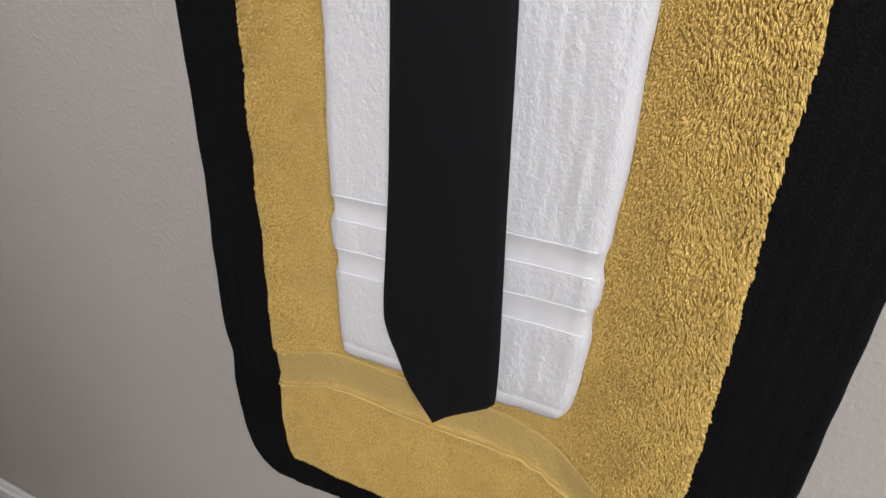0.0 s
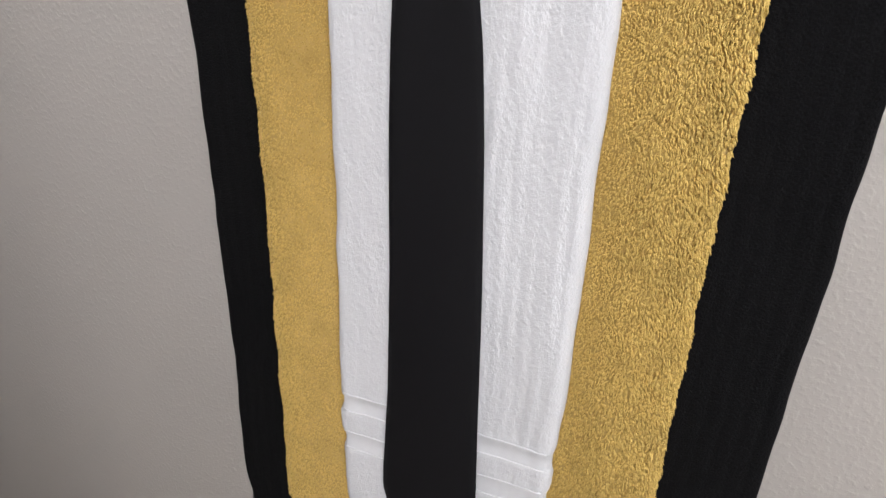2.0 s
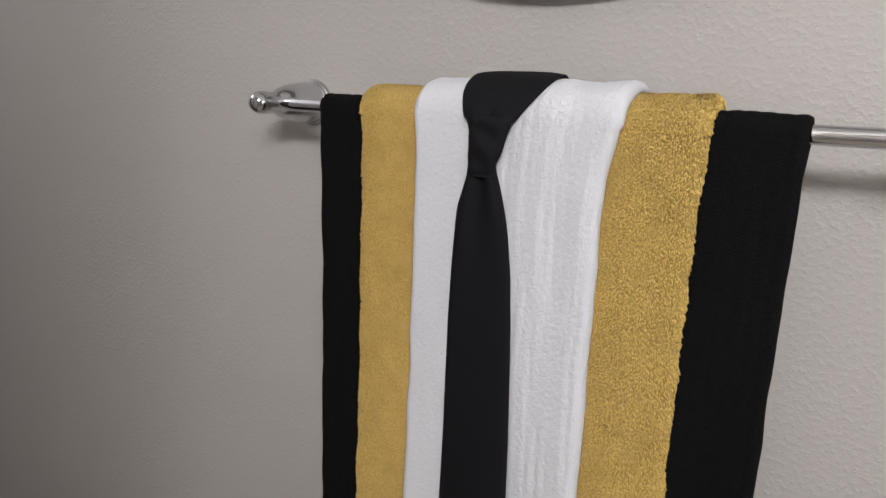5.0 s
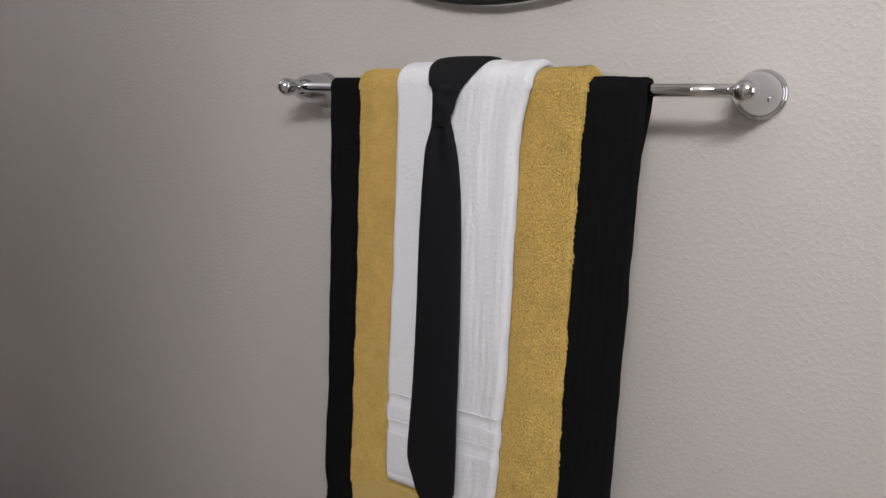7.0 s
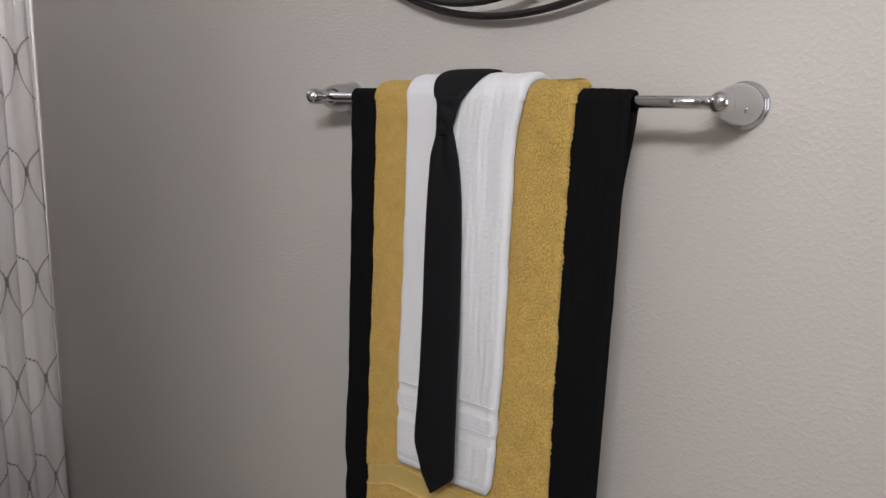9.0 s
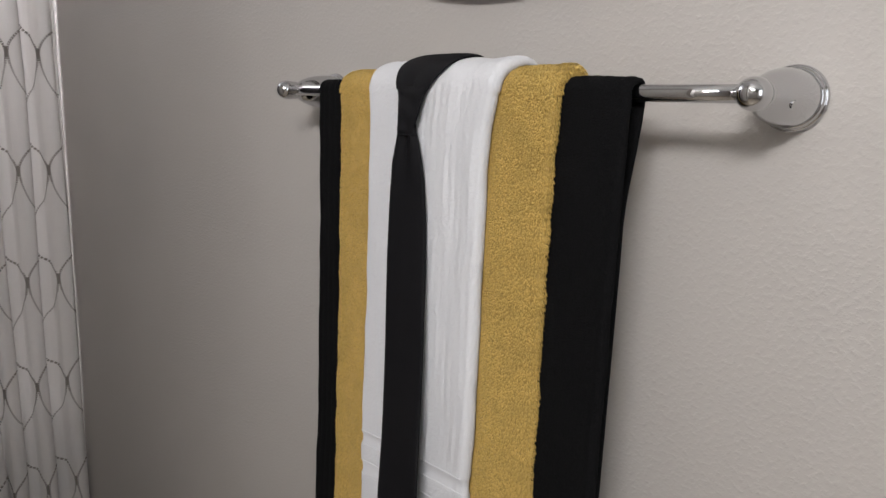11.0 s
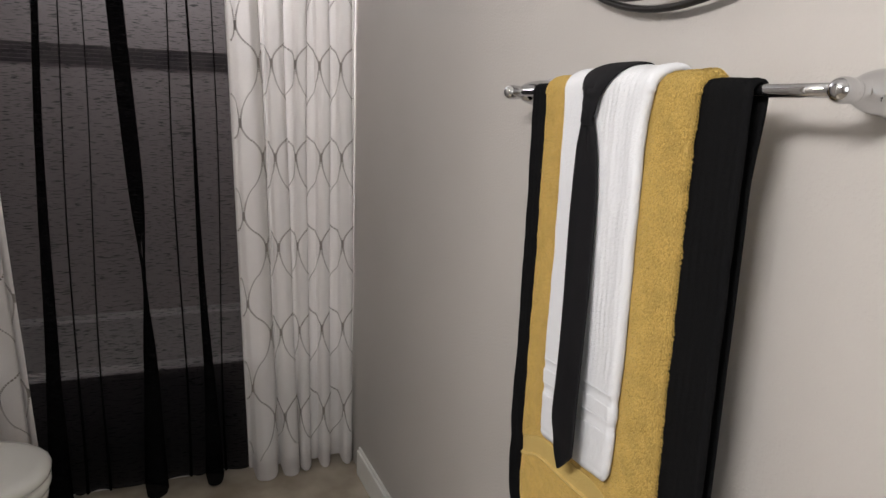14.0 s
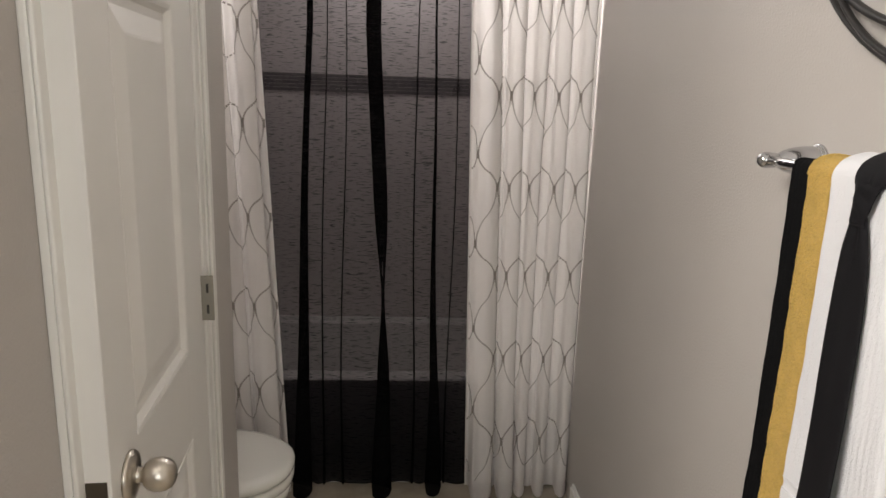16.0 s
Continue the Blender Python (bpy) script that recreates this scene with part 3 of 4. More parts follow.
def tie_knot():
    """The tight slanting band wrapped round the waist of the tie."""
    r1 = layer("tie", 1)[0] + 0.0062
    line = [(BAR.y - r1 + 0.002 * float(smooth01(1.345, 1.372, z)), z, -1.0, 0.0, z) for z in np.arange(1.3265, 1.3765, 0.003)]
    rows = [(1.3265, -0.0182, 0.0085), (1.332, -0.0172, 0.0064), (1.337, -0.0168, 0.0074), (1.343, -0.0176, 0.0108), (1.349, -0.0170, 0.0130), (1.356, -0.0180, 0.0145),
            (1.362, -0.0182, 0.0162), (1.368, -0.0200, 0.0182), (1.3765, -0.0222, 0.0215)]

    def fold(s, run):
        return 0.0012 * math.sin(s * 5.0 + run * 260) + 0.0010

    return cloth_roll(line, table(rows, 1), table(rows, 2), 0.0050, 20, fold)


v, f = neck_loop()
in_thing(raw_part("neck_loop", v, f, tie_cloth), necktie)
v, f = tie_knot()
in_thing(raw_part("knot", v, f, tie_cloth), necktie)


# ---------------- wall art ----------------
wall_art = thing("wall_art", "round wall art of overlapping black metal hoops", "wall art", at=(0.0, -0.02, 1.9))


def hoop(cx, cz, rx, rz, y, radius, tilt=0.0):
    pts = []
    for k in range(96):
        a = 2 * math.pi * k / 96
        x, z = rx * math.cos(a), rz * math.sin(a)
        c, s = math.cos(tilt), math.sin(tilt)
        pts.append((cx + x * c - z * s, y + 0.006 * math.sin(a * 2), cz + x * s + z * c))
    return tube(pts, radius, closed=True, sides=10)


for cx, cz, rx, y, radius in ((-0.003, 1.935, 0.451, -0.020, 0.0052), (-0.048, 1.806, 0.304, -0.032, 0.0050), (-0.045, 1.962, 0.418, -0.030, 0.0060)):
    in_thing(part("hoop", hoop(cx, cz, rx, rx, y, radius), black_metal, smooth=True), wall_art)


# ---------------- curtains ----------------
def pleated(y0, y1, folds, x0, deep, arch, z, lap=1.0):
    """Line of the cloth across, as (x, y) points: level stretches between threefold pleats (middle, width). Each pleat arches forward."""
    pts, last = [], y0
    for i, (y, w) in enumerate(folds + [(y1, 0.0)]):
        a, b = last, y - w / 2
        for k in range(9):
            s = k / 8
            pts.append((x0 + arch * math.sin(math.pi * s) * (0.5 if i % 2 else -0.4), a + (b - a) * s))
        if w:
            d = min(deep, w * 0.9 + 0.003)
            for k in range(1, 13):
                s = k / 12
                pts.append((x0 + d * (0.45 + 0.55 * math.sin(math.pi * s) ** 0.7), y - w / 2 + w * s))
            for k in range(1, 6):
                s = k / 5
                pts.append((x0 + d * 0.42 * (1 - s) + 0.002, y + w / 2 - w * s * lap))
            for k in range(1, 6):
                s = k / 5
                pts.append((x0 - 0.002, y + w / 2 - w * lap + w * lap * s))
            last = y + w / 2
    return pts


def hang_cloth(name, lines, mat, parent, shift=0.0, open_at=None):
    n = len(lines[0])
    verts = [(x + shift, y, z) for line in lines for x, y, z in line]
    faces = []
    for i in range(len(lines) - 1):
        for k in range(n - 1):
            q = i * n + k
            if open_at and open_at(k, verts[q][2]):
                continue
            faces.append((q, q + 1, q + n + 1, q + n))
    return in_thing(raw_part(name, verts, faces, mat), parent)


ROD_Z, FLOOR_GAP = 2.06, 0.032


def white_curtain(label, near, far, folds, seed, x0=-1.55):
    """Gathered voile panel from rod to floor with embroidery and a doubled hem. near(z), far(z): its edges; folds: (share across, share wide)."""
    zs = np.linspace(ROD_Z, FLOOR_GAP, 84)

    def line(z):
        a, b = near(z), far(z)
        low = (ROD_Z - z) / (ROD_Z - FLOOR_GAP)
        rows = []
        for k, (at, wide) in enumerate(folds):
            sway = 0.010 * math.sin(1.7 * z + seed + 1.9 * k) + 0.004 * math.sin(5.3 * z + 2.2 * k + seed)
            w = wide * (0.94 + 0.08 * math.sin(2.1 * z + k * 1.3 + seed)) * (1 + 0.05 * low)
            rows.append((a + (b - a) * at + sway * 0.5, (b - a) * w))
        deep = 0.014 + 0.016 * low + 0.030 * float(smooth01(0.7, 1.0, low))
        raw = pleated(a, b, rows, x0, deep, 0.010, z, 0.45)
        # a slight ripple in every face of the cloth, and a hem that rises between the pleats
        out = []
        for j, (x, y) in enumerate(raw):
            ripple = 0.0035 * noise.noise(Vector((y * 28 + seed, z * 2.2, seed))) + 0.002 * noise.noise(Vector((y * 70, z * 6, seed)))
            front = float(smooth01(0.0, 0.05, x - x0)) * float(smooth01(0.35, 0.04, z))
            out.append((x + ripple, y, z - 0.026 * front))
        return out

    holder = thing("curtain", label, "curtain", "white sheer curtains", at=(x0, (near(1) + far(1)) / 2, ROD_Z))
    lines = [line(float(z)) for z in zs]
    hang_cloth("panel", lines, white_sheer, holder)
    hang_cloth("hem", [line(float(z)) for z in np.linspace(0.098, FLOOR_GAP - 0.002, 7)], hem_cloth, holder, 0.0016)
    # cloth lengths along the line at breast height
    ref = np.array(line(1.0))[:, :2]
    run = np.concatenate([[0], np.cumsum(np.hypot(*np.diff(ref, axis=0).T))])
    total, index = run[-1], np.arange(len(run))

    def place(u, z):
        at = float(np.interp(u, run, index))
        k = min(int(at), len(run) - 2)
        t = (ROD_Z - z) / (ROD_Z - FLOOR_GAP) * (len(zs) - 1)
        i = min(int(t), len(zs) - 2)
        p0 = Vector(lines[i][k]).lerp(Vector(lines[i][k + 1]), at - k)
        p1 = Vector(lines[i + 1][k]).lerp(Vector(lines[i + 1][k + 1]), at - k)
        return p0.lerp(p1, t - i)

    pitch, rise = 0.072, 0.305
    verts, faces = [], []

    def stitch(points, wide, gap=0.0):
        for p0, p1 in zip(points, points[1:]):
            d = p1 - p0
            if d.length < 1e-6:
                continue
            side = d.cross(Vector((1, 0, 0)))
            side = side.normalized() * wide / 2 if side.length > 1e-9 else Vector((0, wide / 2, 0))
            b = len(verts)
            off = Vector((0.0016, 0, 0))
            for q in (p0 - side + d * gap, p0 + side + d * gap, p1 + side - d * gap, p1 - side - d * gap):
                verts.append(tuple(q + off))
            faces.append((b, b + 1, b + 2, b + 3))

    def run_line(us_zs, wide, gap):
        piece = []
        for u, z in us_zs:
            if 0.003 < u < total - 0.003:
                piece.append(place(u, z))
            else:
                stitch(piece, wide, gap)
                piece = []
        stitch(piece, wide, gap)

    # ogee lattice: each line swings quickly one way and slowly back; neighbours touch at short satin bars
    drop = 0.36
    shift = (0.37 * seed) % 1.0
    for c in range(-1, int(total / pitch) + 2):
        sign = 1 if c % 2 == 0 else -1
        bold, fine = [], []
        for z in np.arange(ROD_Z - 0.01, 0.10, -0.0058):
            t = (shift - float(z) / rise) % 1.0
            swing = math.cos(math.pi * t / drop) if t < drop else -math.cos(math.pi * (t - drop) / (1 - drop))
            swing = math.copysign(abs(swing) ** 0.75, swing)
            point = (c * pitch + sign * 0.47 * pitch * swing, float(z))
            near = t < drop + 0.10 or t > 0.84
            (bold if near else fine).append(point)
            for run_pts, wide, gap, done in ((bold, 0.0060, 0.16, not near), (fine, 0.0048, 0.22, near)):
                if done and run_pts:
                    run_line(run_pts + [point], wide, gap)
                    run_pts.clear()
        run_line(bold, 0.0060, 0.16)
        run_line(fine, 0.0048, 0.22)
        for m in range(0, 8):
            bar_z = (m + shift - (0.0 if sign > 0 else drop)) * rise
            if 0.12 < bar_z < ROD_Z - 0.05:
                u = (c + 0.5) * pitch
                run_line([(u, bar_z + 0.014), (u, bar_z), (u, bar_z - 0.014)], 0.0078, 0.0)
    in_thing(raw_part("embroidery", verts, faces, thread, smooth=False), holder)
    return holder


white_curtain("white sheer curtain embroidered with a grey ogee lattice beside the wall",
              lambda z: -0.425 + 0.040 * (1.65 - z) / 1.6, lambda z: -0.0045,
              [(0.14, 0.22), (0.37, 0.165), (0.545, 0.115), (0.715, 0.125), (0.925, 0.125)], 0.4, -1.585)
white_curtain("white sheer curtain embroidered with a grey ogee lattice beside the toilet",
              lambda z: -1.50, lambda z: -1.095 + 0.055 * (1.65 - z) / 1.2,
              [(0.10, 0.16), (0.30, 0.15), (0.50, 0.14), (0.69, 0.13), (0.88, 0.17)], 2.1)

# dark middle curtain: smooth stretches between tight pleats that open towards the floor
DARK_X = -1.603


def dark_line(z):
    f = min(1.0, max(0.0, (1.65 - z) / 1.25))
    g = min(1.0, max(0.0, (1.65 - z) / 1.6))
    rows = []
    for top, low, w0, w1, pinch in ((-0.945, -0.985, 0.020, 0.046, 0.0), (-0.893, -0.912, 0.0035, 0.006, 0.0), (-0.829, -0.842, 0.003, 0.005, 0.0),
                                    (-0.735, -0.690, 0.048, 0.048, 0.036), (-0.598, -0.585, 0.004, 0.006, 0.0),
                                    (-0.542, -0.508, 0.007, 0.032, 0.0), (-0.462, -0.462, 0.003, 0.0045, 0.0)):
        w = w0 + (w1 - w0) * f ** 2 - pinch * math.exp(-((f - 0.72) / 0.16) ** 2)
        if z < 0.42:
            w += (0.030 if w1 > 0.02 else 0.004) * (0.42 - z) / 0.42
        rows.append((top + (low - top) * f + 0.005 * math.sin(4 * z + top * 20), w))
    deep = 0.012 + 0.060 * g ** 3
    out = []
    for x, y in pleated(-1.114 + 0.050 * g, -0.418 + 0.044 * g, rows, DARK_X, deep, 0.008 + 0.012 * g, z):
        x += 0.004 * noise.noise(Vector((y * 16, z * 1.6, 8.8))) * (1 + g)
        # the hem hangs lower where a pleat stands forward
        drop = 0.0 if z > 0.3 else (0.024 * (1 - float(smooth01(DARK_X + 0.012, DARK_X + 0.05, x)))) * (0.3 - z) / 0.3
        out.append((x, y, z + drop))
    return out


dark_curtain = thing("curtain", "dark charcoal sheer curtain with slubbed weave and tight pleats", "curtain", at=(DARK_X, -0.77, ROD_Z))
hang_cloth("panel", [dark_line(float(z)) for z in np.linspace(ROD_Z, 0.006, 160)], dark_sheer, dark_curtain,
           open_at=lambda k, z: 0.845 < z < 0.888 and k - 93 in (14, 22, 23, 28))

rod = tagged(part("curtain_rod", tube([(-1.57, y, 2.08) for y in np.linspace(-1.515, -0.005, 12)], 0.0127, sides=16), chrome, smooth=True),
             "slim chrome curtain rod over the tub", "curtain rod")


# ---------------- tub ----------------
def rounded(cx, cy, hx, hy, z, r, steps=6):
    pts = []
    for qx, qy, a0 in ((1, 1, 0), (-1, 1, 90), (-1, -1, 180), (1, -1, 270)):
        for k in range(steps + 1):
            a = radians(a0 + 90 * k / steps)
            pts.append((cx + qx * (hx - r) + r * math.cos(a), cy + qy * (hy - r) + r * math.sin(a), z))
    return pts


bathtub = thing("bathtub", "white enamel bathtub with a flat apron", "bathtub", at=(-2.0, -0.76, 0))
tcx, tcy = -2.014, -0.76
shell = loft([rounded(tcx, tcy, 0.362, 0.755, 0.002, 0.01), rounded(tcx, tcy, 0.362, 0.755, 0.40, 0.01), rounded(tcx, tcy, 0.366, 0.757, 0.405, 0.012),
              rounded(tcx, tcy, 0.366, 0.757, 0.420, 0.012), rounded(tcx, tcy, 0.358, 0.752, 0.426, 0.012), rounded(tcx, tcy, 0.29, 0.66, 0.426, 0.10),
              rounded(tcx, tcy, 0.28, 0.65, 0.415, 0.11), rounded(tcx, tcy, 0.24, 0.58, 0.14, 0.12), rounded(tcx, tcy, 0.19, 0.52, 0.085, 0.12)])
in_thing(part("shell", shell, tub_enamel, smooth=False), bathtub)

# stone mosaic band round the surround
verts, faces = [], []
rng = random.Random(4)
for row in range(5):
    z0 = 1.452 + row * 0.0155
    y = -1.515
    while y < -0.005:
        w = rng.uniform(0.03, 0.11)
        y1, d = min(y + w, -0.003), rng.uniform(0.004, 0.009)
        b = len(verts)
        for xx in (-2.3795, -2.38 + d):
            verts += [(xx, y, z0), (xx, y1 - 0.0015, z0), (xx, y1 - 0.0015, z0 + 0.0138), (xx, y, z0 + 0.0138)]
        faces += [(b + 4, b + 5, b + 6, b + 7), (b, b + 1, b + 5, b + 4), (b + 2, b + 3, b + 7, b + 6), (b + 1, b + 2, b + 6, b + 5), (b + 3, b, b + 4, b + 7)]
        y = y1
band = raw_part("mosaic_band", verts, faces, mosaic, smooth=False)
tagged(band, "dark stacked stone mosaic strip on the tub wall", "tile band", kind="stuff")


# ---------------- toilet ----------------
toilet = thing("toilet", "white porcelain toilet with its lid closed", "toilet", at=(-1.09, -1.25, 0))
TX = -1.095


def egg(y_back, y_front, half, z, steps=40):
    """Closed outline, blunt behind and rounded in front."""
    pts = []
    mid = y_back + (y_front - y_back) * 0.42
    for k in range(steps):
        a = 2 * math.pi * k / steps
        s, c = math.sin(a), math.cos(a)
        y = mid + (y_front - mid) * s if s > 0 else mid + (mid - y_back) * math.copysign(abs(s) ** 0.7, s)
        pts.append((TX + half * math.copysign(abs(c) ** 0.86, c), y, z))
    return pts


bowl = loft([egg(-1.40, -1.06, 0.105, 0.0), egg(-1.40, -1.06, 0.105, 0.03), egg(-1.40, -1.08, 0.095, 0.10), egg(-1.40, -1.06, 0.105, 0.17),
             egg(-1.40, -1.01, 0.135, 0.24), egg(-1.40, -0.965, 0.168, 0.295), egg(-1.40, -0.946, 0.182, 0.325), egg(-1.40, -0.943, 0.185, 0.352)])
in_thing(part("bowl", bowl, porcelain, smooth=True), toilet)
seat = loft([egg(-1.395, -0.945, 0.181, 0.354), egg(-1.397, -0.938, 0.188, 0.358), egg(-1.397, -0.936, 0.190, 0.370), egg(-1.397, -0.938, 0.188, 0.381),
             egg(-1.395, -0.945, 0.181, 0.385)])
in_thing(part("seat", seat, porcelain, smooth=True), toilet)
lid = loft([egg(-1.395, -0.944, 0.182, 0.389), egg(-1.397, -0.936, 0.190, 0.393), egg(-1.397, -0.934, 0.192, 0.404), egg(-1.396, -0.937, 0.189, 0.413),
            egg(-1.392, -0.946, 0.180, 0.420), egg(-1.38, -0.965, 0.162, 0.4245), egg(-1.35, -1.01, 0.12, 0.427)])
in_thing(part("lid", lid, porcelain, smooth=True), toilet)
tank = box(bmesh.new(), (TX - 0.21, -1.515, 0.37), (TX + 0.21, -1.41, 0.72), 0.02)
in_thing(part("tank", tank, porcelain), toilet)
in_thing(part("flush_lever", box(bmesh.new(), (TX - 0.19, -1.41, 0.66), (TX - 0.12, -1.398, 0.675), 0.003), chrome), toilet)
in_thing(part("tank_lid", box(bmesh.new(), (TX - 0.22, -1.518, 0.72), (TX + 0.22, -1.40, 0.755), 0.012), porcelain), toilet)


# ---------------- closet door ----------------
def casing(lo, hi):
    """Flat board with eased edges."""
    bm = bmesh.new()
    box(bm, lo, hi, 0.003)
    return bm


door_frame = tagged(new("door_frame"), "white painted closet door frame with moulded casing", "door frame", kind="structure")
for name, lo, hi in (("casing", (HINGE_X - 0.068, CLOSET_Y, 0), (HINGE_X - 0.004, CLOSET_Y + 0.011, DOOR_TOP + 0.06)),
                     ("casing", (LATCH_X + 0.002, CLOSET_Y, 0), (LATCH_X + 0.058, CLOSET_Y + 0.011, DOOR_TOP + 0.06)),
                     ("casing", (HINGE_X - 0.068, CLOSET_Y + 0.0003, DOOR_TOP + 0.004), (LATCH_X + 0.058, CLOSET_Y + 0.0107, DOOR_TOP + 0.068))):
    part(name, casing(lo, hi), trim_paint, door_frame)
for lo, hi in (((HINGE_X - 0.068, CLOSET_Y + 0.011, 0), (HINGE_X - 0.048, CLOSET_Y + 0.017, DOOR_TOP + 0.06)),
               ((HINGE_X - 0.040, CLOSET_Y + 0.011, 0), (HINGE_X - 0.026, CLOSET_Y + 0.0145, DOOR_TOP + 0.05)),
               ((LATCH_X + 0.038, CLOSET_Y + 0.011, 0), (LATCH_X + 0.058, CLOSET_Y + 0.017, DOOR_TOP + 0.06))):
    part("back_band", box(bmesh.new(), lo, hi, 0.003), trim_paint, door_frame)
for lo, hi in (((HINGE_X - 0.019, CLOSET_Y - 0.114, 0), (HINGE_X - 0.001, CLOSET_Y - 0.001, DOOR_TOP)),
               ((LATCH_X + 0.001, CLOSET_Y - 0.114, 0), (LATCH_X + 0.019, CLOSET_Y - 0.001, DOOR_TOP)),
               ((HINGE_X - 0.019, CLOSET_Y - 0.1135, DOOR_TOP), (LATCH_X + 0.019, CLOSET_Y - 0.0015, DOOR_TOP + 0.019))):
    part("jamb", box(bmesh.new(), lo, hi), trim_paint, door_frame)

# the door in its own axes: x from hinge to latch, y out of its face, then swung ajar
DOOR_W, DOOR_T = 0.538, 0.035
swing = Matrix.Translation((HINGE_X + 0.002, CLOSET_Y + 0.008, 0.012)) @ Euler((0, 0, radians(4.2))).to_matrix().to_4x4()
door = thing("door", "white raised-panel closet door standing slightly ajar", "door")
door.matrix_world = swing


def door_part(name, bm, mat, parent=door, label="", smooth=False):
    return part(name, bm, mat, parent, label, smooth)


TOP = DOOR_TOP - 0.015
P0, P1 = 0.135, 0.430
panels = ((0.20, 0.812), (0.98, 1.565), (1.69, 1.92))
bm = bmesh.new()
box(bm, (0, -DOOR_T, 0), (P0, 0, TOP), 0.002)
box(bm, (P1, -DOOR_T, 0), (DOOR_W, 0, TOP), 0.002)
level = 0.0
for lo, hi in panels:
    box(bm, (P0 - 0.003, -DOOR_T + 0.0005, level), (P1 + 0.003, -0.0004, lo))
    level = hi
box(bm, (P0 - 0.003, -DOOR_T + 0.0005, level), (P1 + 0.003, -0.0004, TOP))
door_part("slab", bm, door_paint)
for lo, hi in panels:
    def ring(inset, y):
        return [(P0 + inset, y, lo + inset), (P1 - inset, y, lo + inset), (P1 - inset, y, hi - inset), (P0 + inset, y, hi - inset)]
    bm = loft([ring(-0.001, -0.02), ring(-0.001, 0.0005), ring(0.006, -0.0015), ring(0.014, -0.009), ring(0.026, -0.0095), ring(0.058, -0.0015), ring(0.062, -0.0010)],
              close_first=False)
    door_part("panel", bm, door_paint)
KZ = 0.945
knob_at = Matrix.Translation((DOOR_W - 0.062, 0, KZ)) @ Euler((radians(-90), 0, 0)).to_matrix().to_4x4()
knob = door_part("knob", lathe([(0.0110, 0.010), (0.0098, 0.015), (0.0106, 0.0185), (0.0150, 0.0205), (0.0196, 0.0255), (0.0222, 0.0330), (0.0224, 0.0400), (0.0208, 0.0475),
                                (0.0172, 0.0535), (0.0115, 0.0575), (0.0050, 0.0592), (0, 0.0594)], knob_at), nickel, label="brushed nickel round door knob", smooth=True)
door_part("rose", lathe([(0, 0.0002), (0.0330, 0.0002), (0.0335, 0.003), (0.0315, 0.0065), (0.0220, 0.0095), (0.0130, 0.0112), (0.0, 0.0112)], knob_at), nickel,
          knob, "brushed nickel knob rose", True)
latch = door_part("latch_plate", box(bmesh.new(), (DOOR_W - 0.0005, -DOOR_T / 2 - 0.0125, KZ - 0.028), (DOOR_W + 0.0014, -DOOR_T / 2 + 0.0125, KZ + 0.028), 0.0006),
                  latch_bronze, label="dark worn metal latch plate")
door_part("bolt", lathe([(0.0075, 0), (0.0075, 0.004), (0.006, 0.009), (0.0, 0.0095)],
                        Matrix.Translation((DOOR_W + 0.001, -DOOR_T / 2, KZ)) @ Euler((0, radians(90), 0)).to_matrix().to_4x4(), 20), latch_bronze, latch, smooth=True)
for hz in (0.22, 1.045, 1.83):
    hinge = door_part("hinge", box(bmesh.new(), (0.011, -0.003, hz - 0.0445), (0.0145, 0.023, hz + 0.0445), 0.0006), hinge_steel, label="brushed nickel butt hinge")
    for dz in (-0.022, 0.020):
        door_part("screw_slot", box(bmesh.new(), (0.0135, 0.0095, hz + dz - 0.009), (0.0149, 0.0140, hz + dz + 0.009)), black_metal, hinge)

# ---------------- rug ----------------
rug = lathe([(0, 0.001), (0.228, 0.001), (0.235, 0.006), (0.233, 0.013), (0.223, 0.017), (0.12, 0.018), (0, 0.018)],
            Matrix.Translation((-1.105, -0.335, 0)), 64)
tagged(part("rug", rug, rug_cloth, smooth=True), "small round dark brown rug on the vinyl floor", "rug")

# ---------------- terry pile, densest last ----------------
GOLD_LINE = 0.795


def gold_keep(x, y, z):
    shown = (x < -0.055) | (x > 0.072) | (z < 0.87)
    line = gold_seam((x + 0.151) / 0.309)
    dobby = (z > line - 0.001) & (z < line + 0.034)
    return np.where(shown & ((y < BAR.y + 0.02)) & ~dobby, 1.0, 0.0)


def gold_length(x, z):
    long = smooth01(0.06, 0.14, x) + 0.3 * smooth01(0.135, 0.152, x) + 0.6 * smooth01(-0.120, -0.145, x)
    return np.where(z < GOLD_LINE, 0.0012, 0.0013 + 0.0021 * long)


pile("terry", grid_gold, gold_keep, 0.00112, gold_length, 0.00036, 0.72, gold_pile, gold_towel, 11, 0.36, 0.5)


# ---------------- woven bands, hems and cords of the towels ----------------
def weave(name, colour, kind, scale, deep=0.7, gloss=0.3):
    m = material(name, colour, 0.9)
    m.node_tree.nodes["Principled BSDF"].inputs["Specular IOR Level"].default_value = gloss
    c = coords(m)
    if kind == "twill":
        t = node(m, "ShaderNodeTexWave", Scale=scale, Distortion=0.4)
        t.bands_direction = "DIAGONAL"
        out = "Fac"
    else:
        t = node(m, "ShaderNodeTexVoronoi", Scale=scale)
        out = "Distance"
    b = node(m, "ShaderNodeBump", Strength=deep, Distance=0.0009)
    wire(m, c, "Vector", t, "Vector")
    wire(m, t, out, b, "Height")
    wire(m, b, "Normal", m.node_tree.nodes["Principled BSDF"], "Normal")
    return m


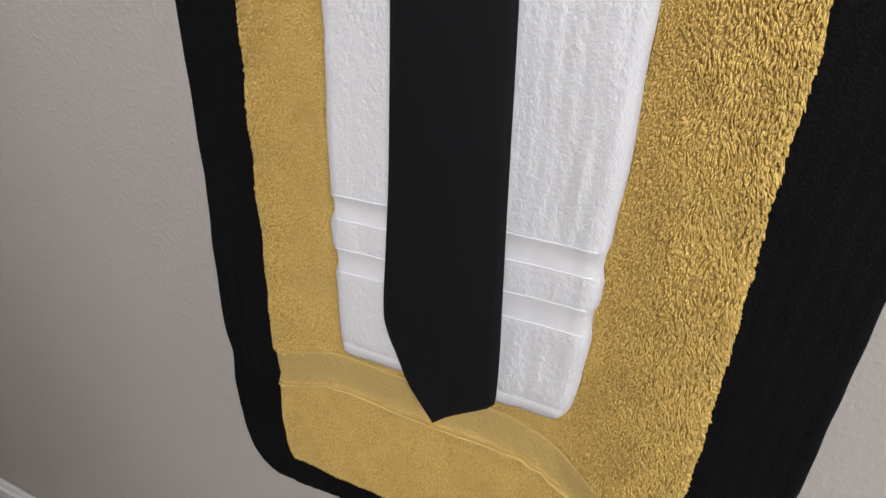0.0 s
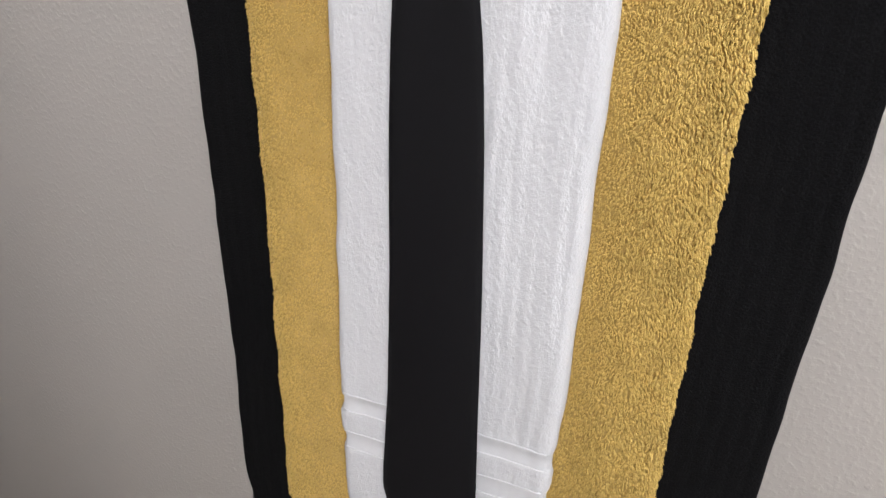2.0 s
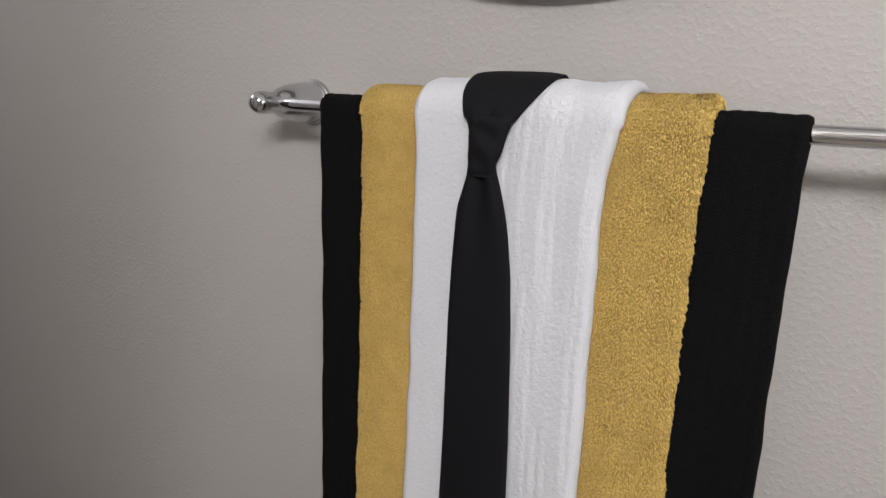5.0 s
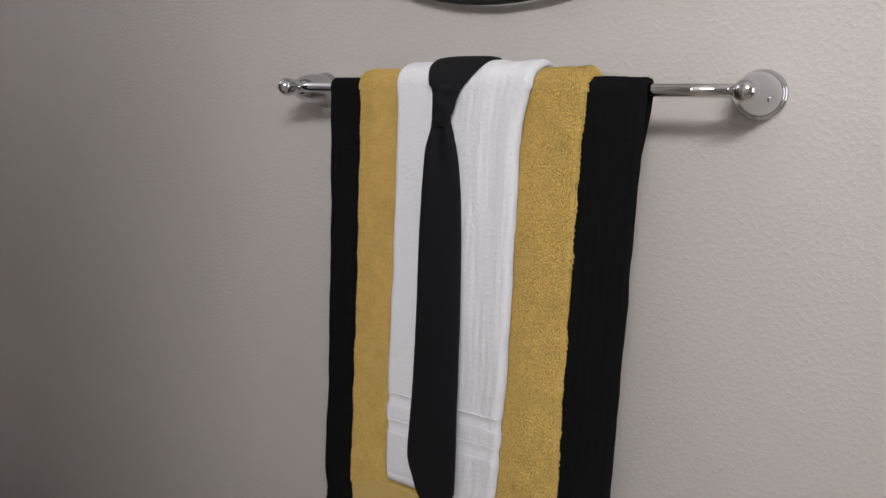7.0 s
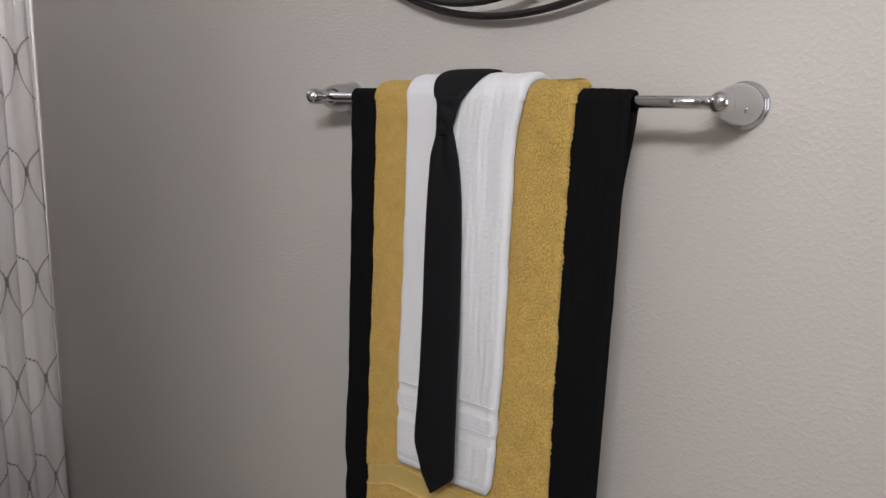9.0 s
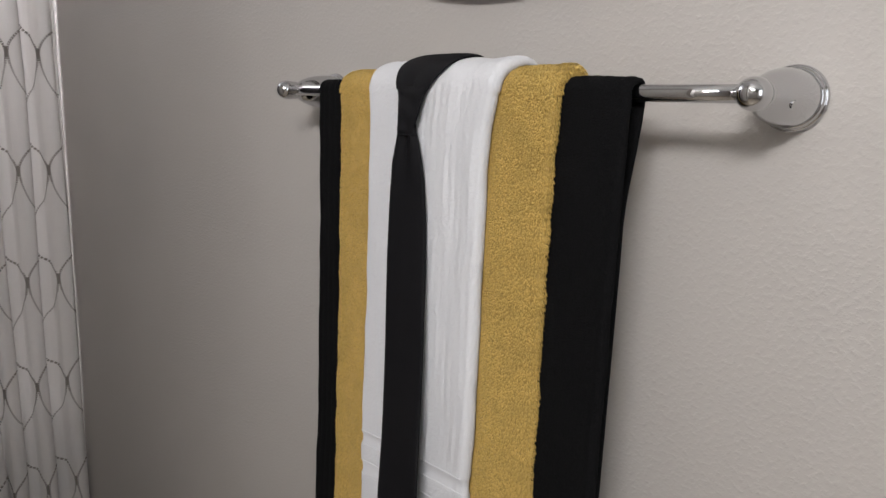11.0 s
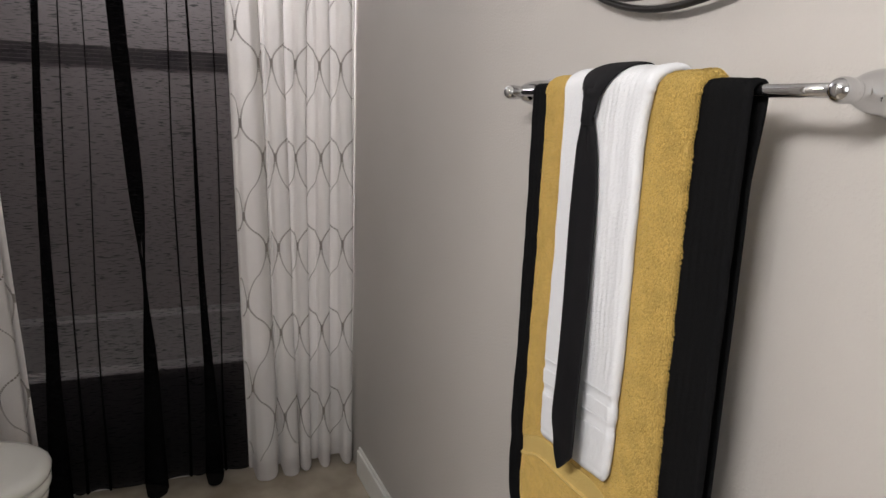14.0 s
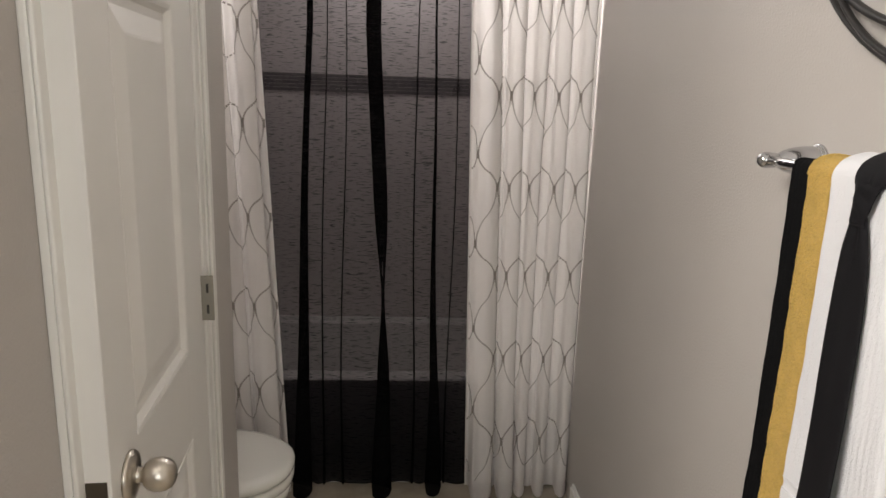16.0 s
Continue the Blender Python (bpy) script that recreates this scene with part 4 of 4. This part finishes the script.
white_twill = weave("white_twill", (0.67, 0.67, 0.695), "twill", 210.0, 0.06)
gold_dobby = weave("gold_dobby", (0.47, 0.335, 0.115), "cells", 330.0)
black_band = weave("black_band", (0.0055, 0.0055, 0.006), "twill", 160.0, 0.3, 0.05)
white_cord = material("white_cord", (0.70, 0.70, 0.72), 0.8)
gold_cord = material("gold_cord", (0.54, 0.385, 0.13), 0.8)


def front_point(grid, j, z, lift):
    """The outer side's point of column j at height z, lifted off the cloth."""
    column = grid[:, j]
    hang = column[column[:, 1] < BAR.y - 0.012]
    hang = hang[np.argsort(hang[:, 2])]
    return (float(np.interp(z, hang[:, 2], hang[:, 0])), float(np.interp(z, hang[:, 2], hang[:, 1])) - lift, z)


def strip(name, grid, low, high, lift, mat, parent, label, rows_n=5):
    verts, faces = [], []
    cols = range(4, grid.shape[1] - 4)
    for k in range(rows_n + 1):
        for j in cols:
            s = (j - 4) / (len(cols) - 1)
            z = low(s) + (high(s) - low(s)) * k / rows_n
            verts.append(front_point(grid, j, z, lift if 0 < k < rows_n else lift * 0.2))
    n = len(cols)
    for k in range(rows_n):
        for j in range(n - 1):
            q = k * n + j
            faces.append((q, q + 1, q + n + 1, q + n))
    return raw_part(name, verts, faces, mat, parent, label)


def cord(grid, height, radius, mat, parent):
    cols = range(4, grid.shape[1] - 4, 2)
    pts = [front_point(grid, j, height((j - 4) / (grid.shape[1] - 9)), radius * 0.9) for j in cols]
    return part("cord", tube(pts, radius, sides=6), mat, parent, smooth=True)


for top, low in ((0.981, 0.966), (0.943, 0.927)):
    strip("woven_band", grid_white, lambda s, a=low: a + WHITE_SKEW * (s - 0.6), lambda s, a=top: a + WHITE_SKEW * (s - 0.6), 0.0006, white_twill, white_towel, "smooth white twill band")
    for z in (top + 0.001, low - 0.001):
        cord(grid_white, lambda s, a=z: a + WHITE_SKEW * (s - 0.6), 0.0006, white_cord, white_towel)
strip("hem", grid_white, lambda s: 0.856 + WHITE_SKEW * (s - 0.6), lambda s: 0.867 + WHITE_SKEW * (s - 0.6), 0.0008, white_twill, white_towel, "flat white stitched hem")


strip("dobby_band", grid_gold, lambda s: float(gold_seam(s)) + 0.004, lambda s: float(gold_seam(s)) + 0.031, 0.0009, gold_dobby, gold_towel, "flat gold honeycomb woven band", 7)
cord(grid_gold, lambda s: float(gold_seam(s)) + 0.001, 0.0013, gold_cord, gold_towel)
cord(grid_gold, lambda s: float(gold_seam(s)) + 0.033, 0.0009, gold_cord, gold_towel)
strip("woven_band", grid_black, lambda s: 0.712, lambda s: 0.772, 0.0006, black_band, black_towel, "flat black woven band", 6)
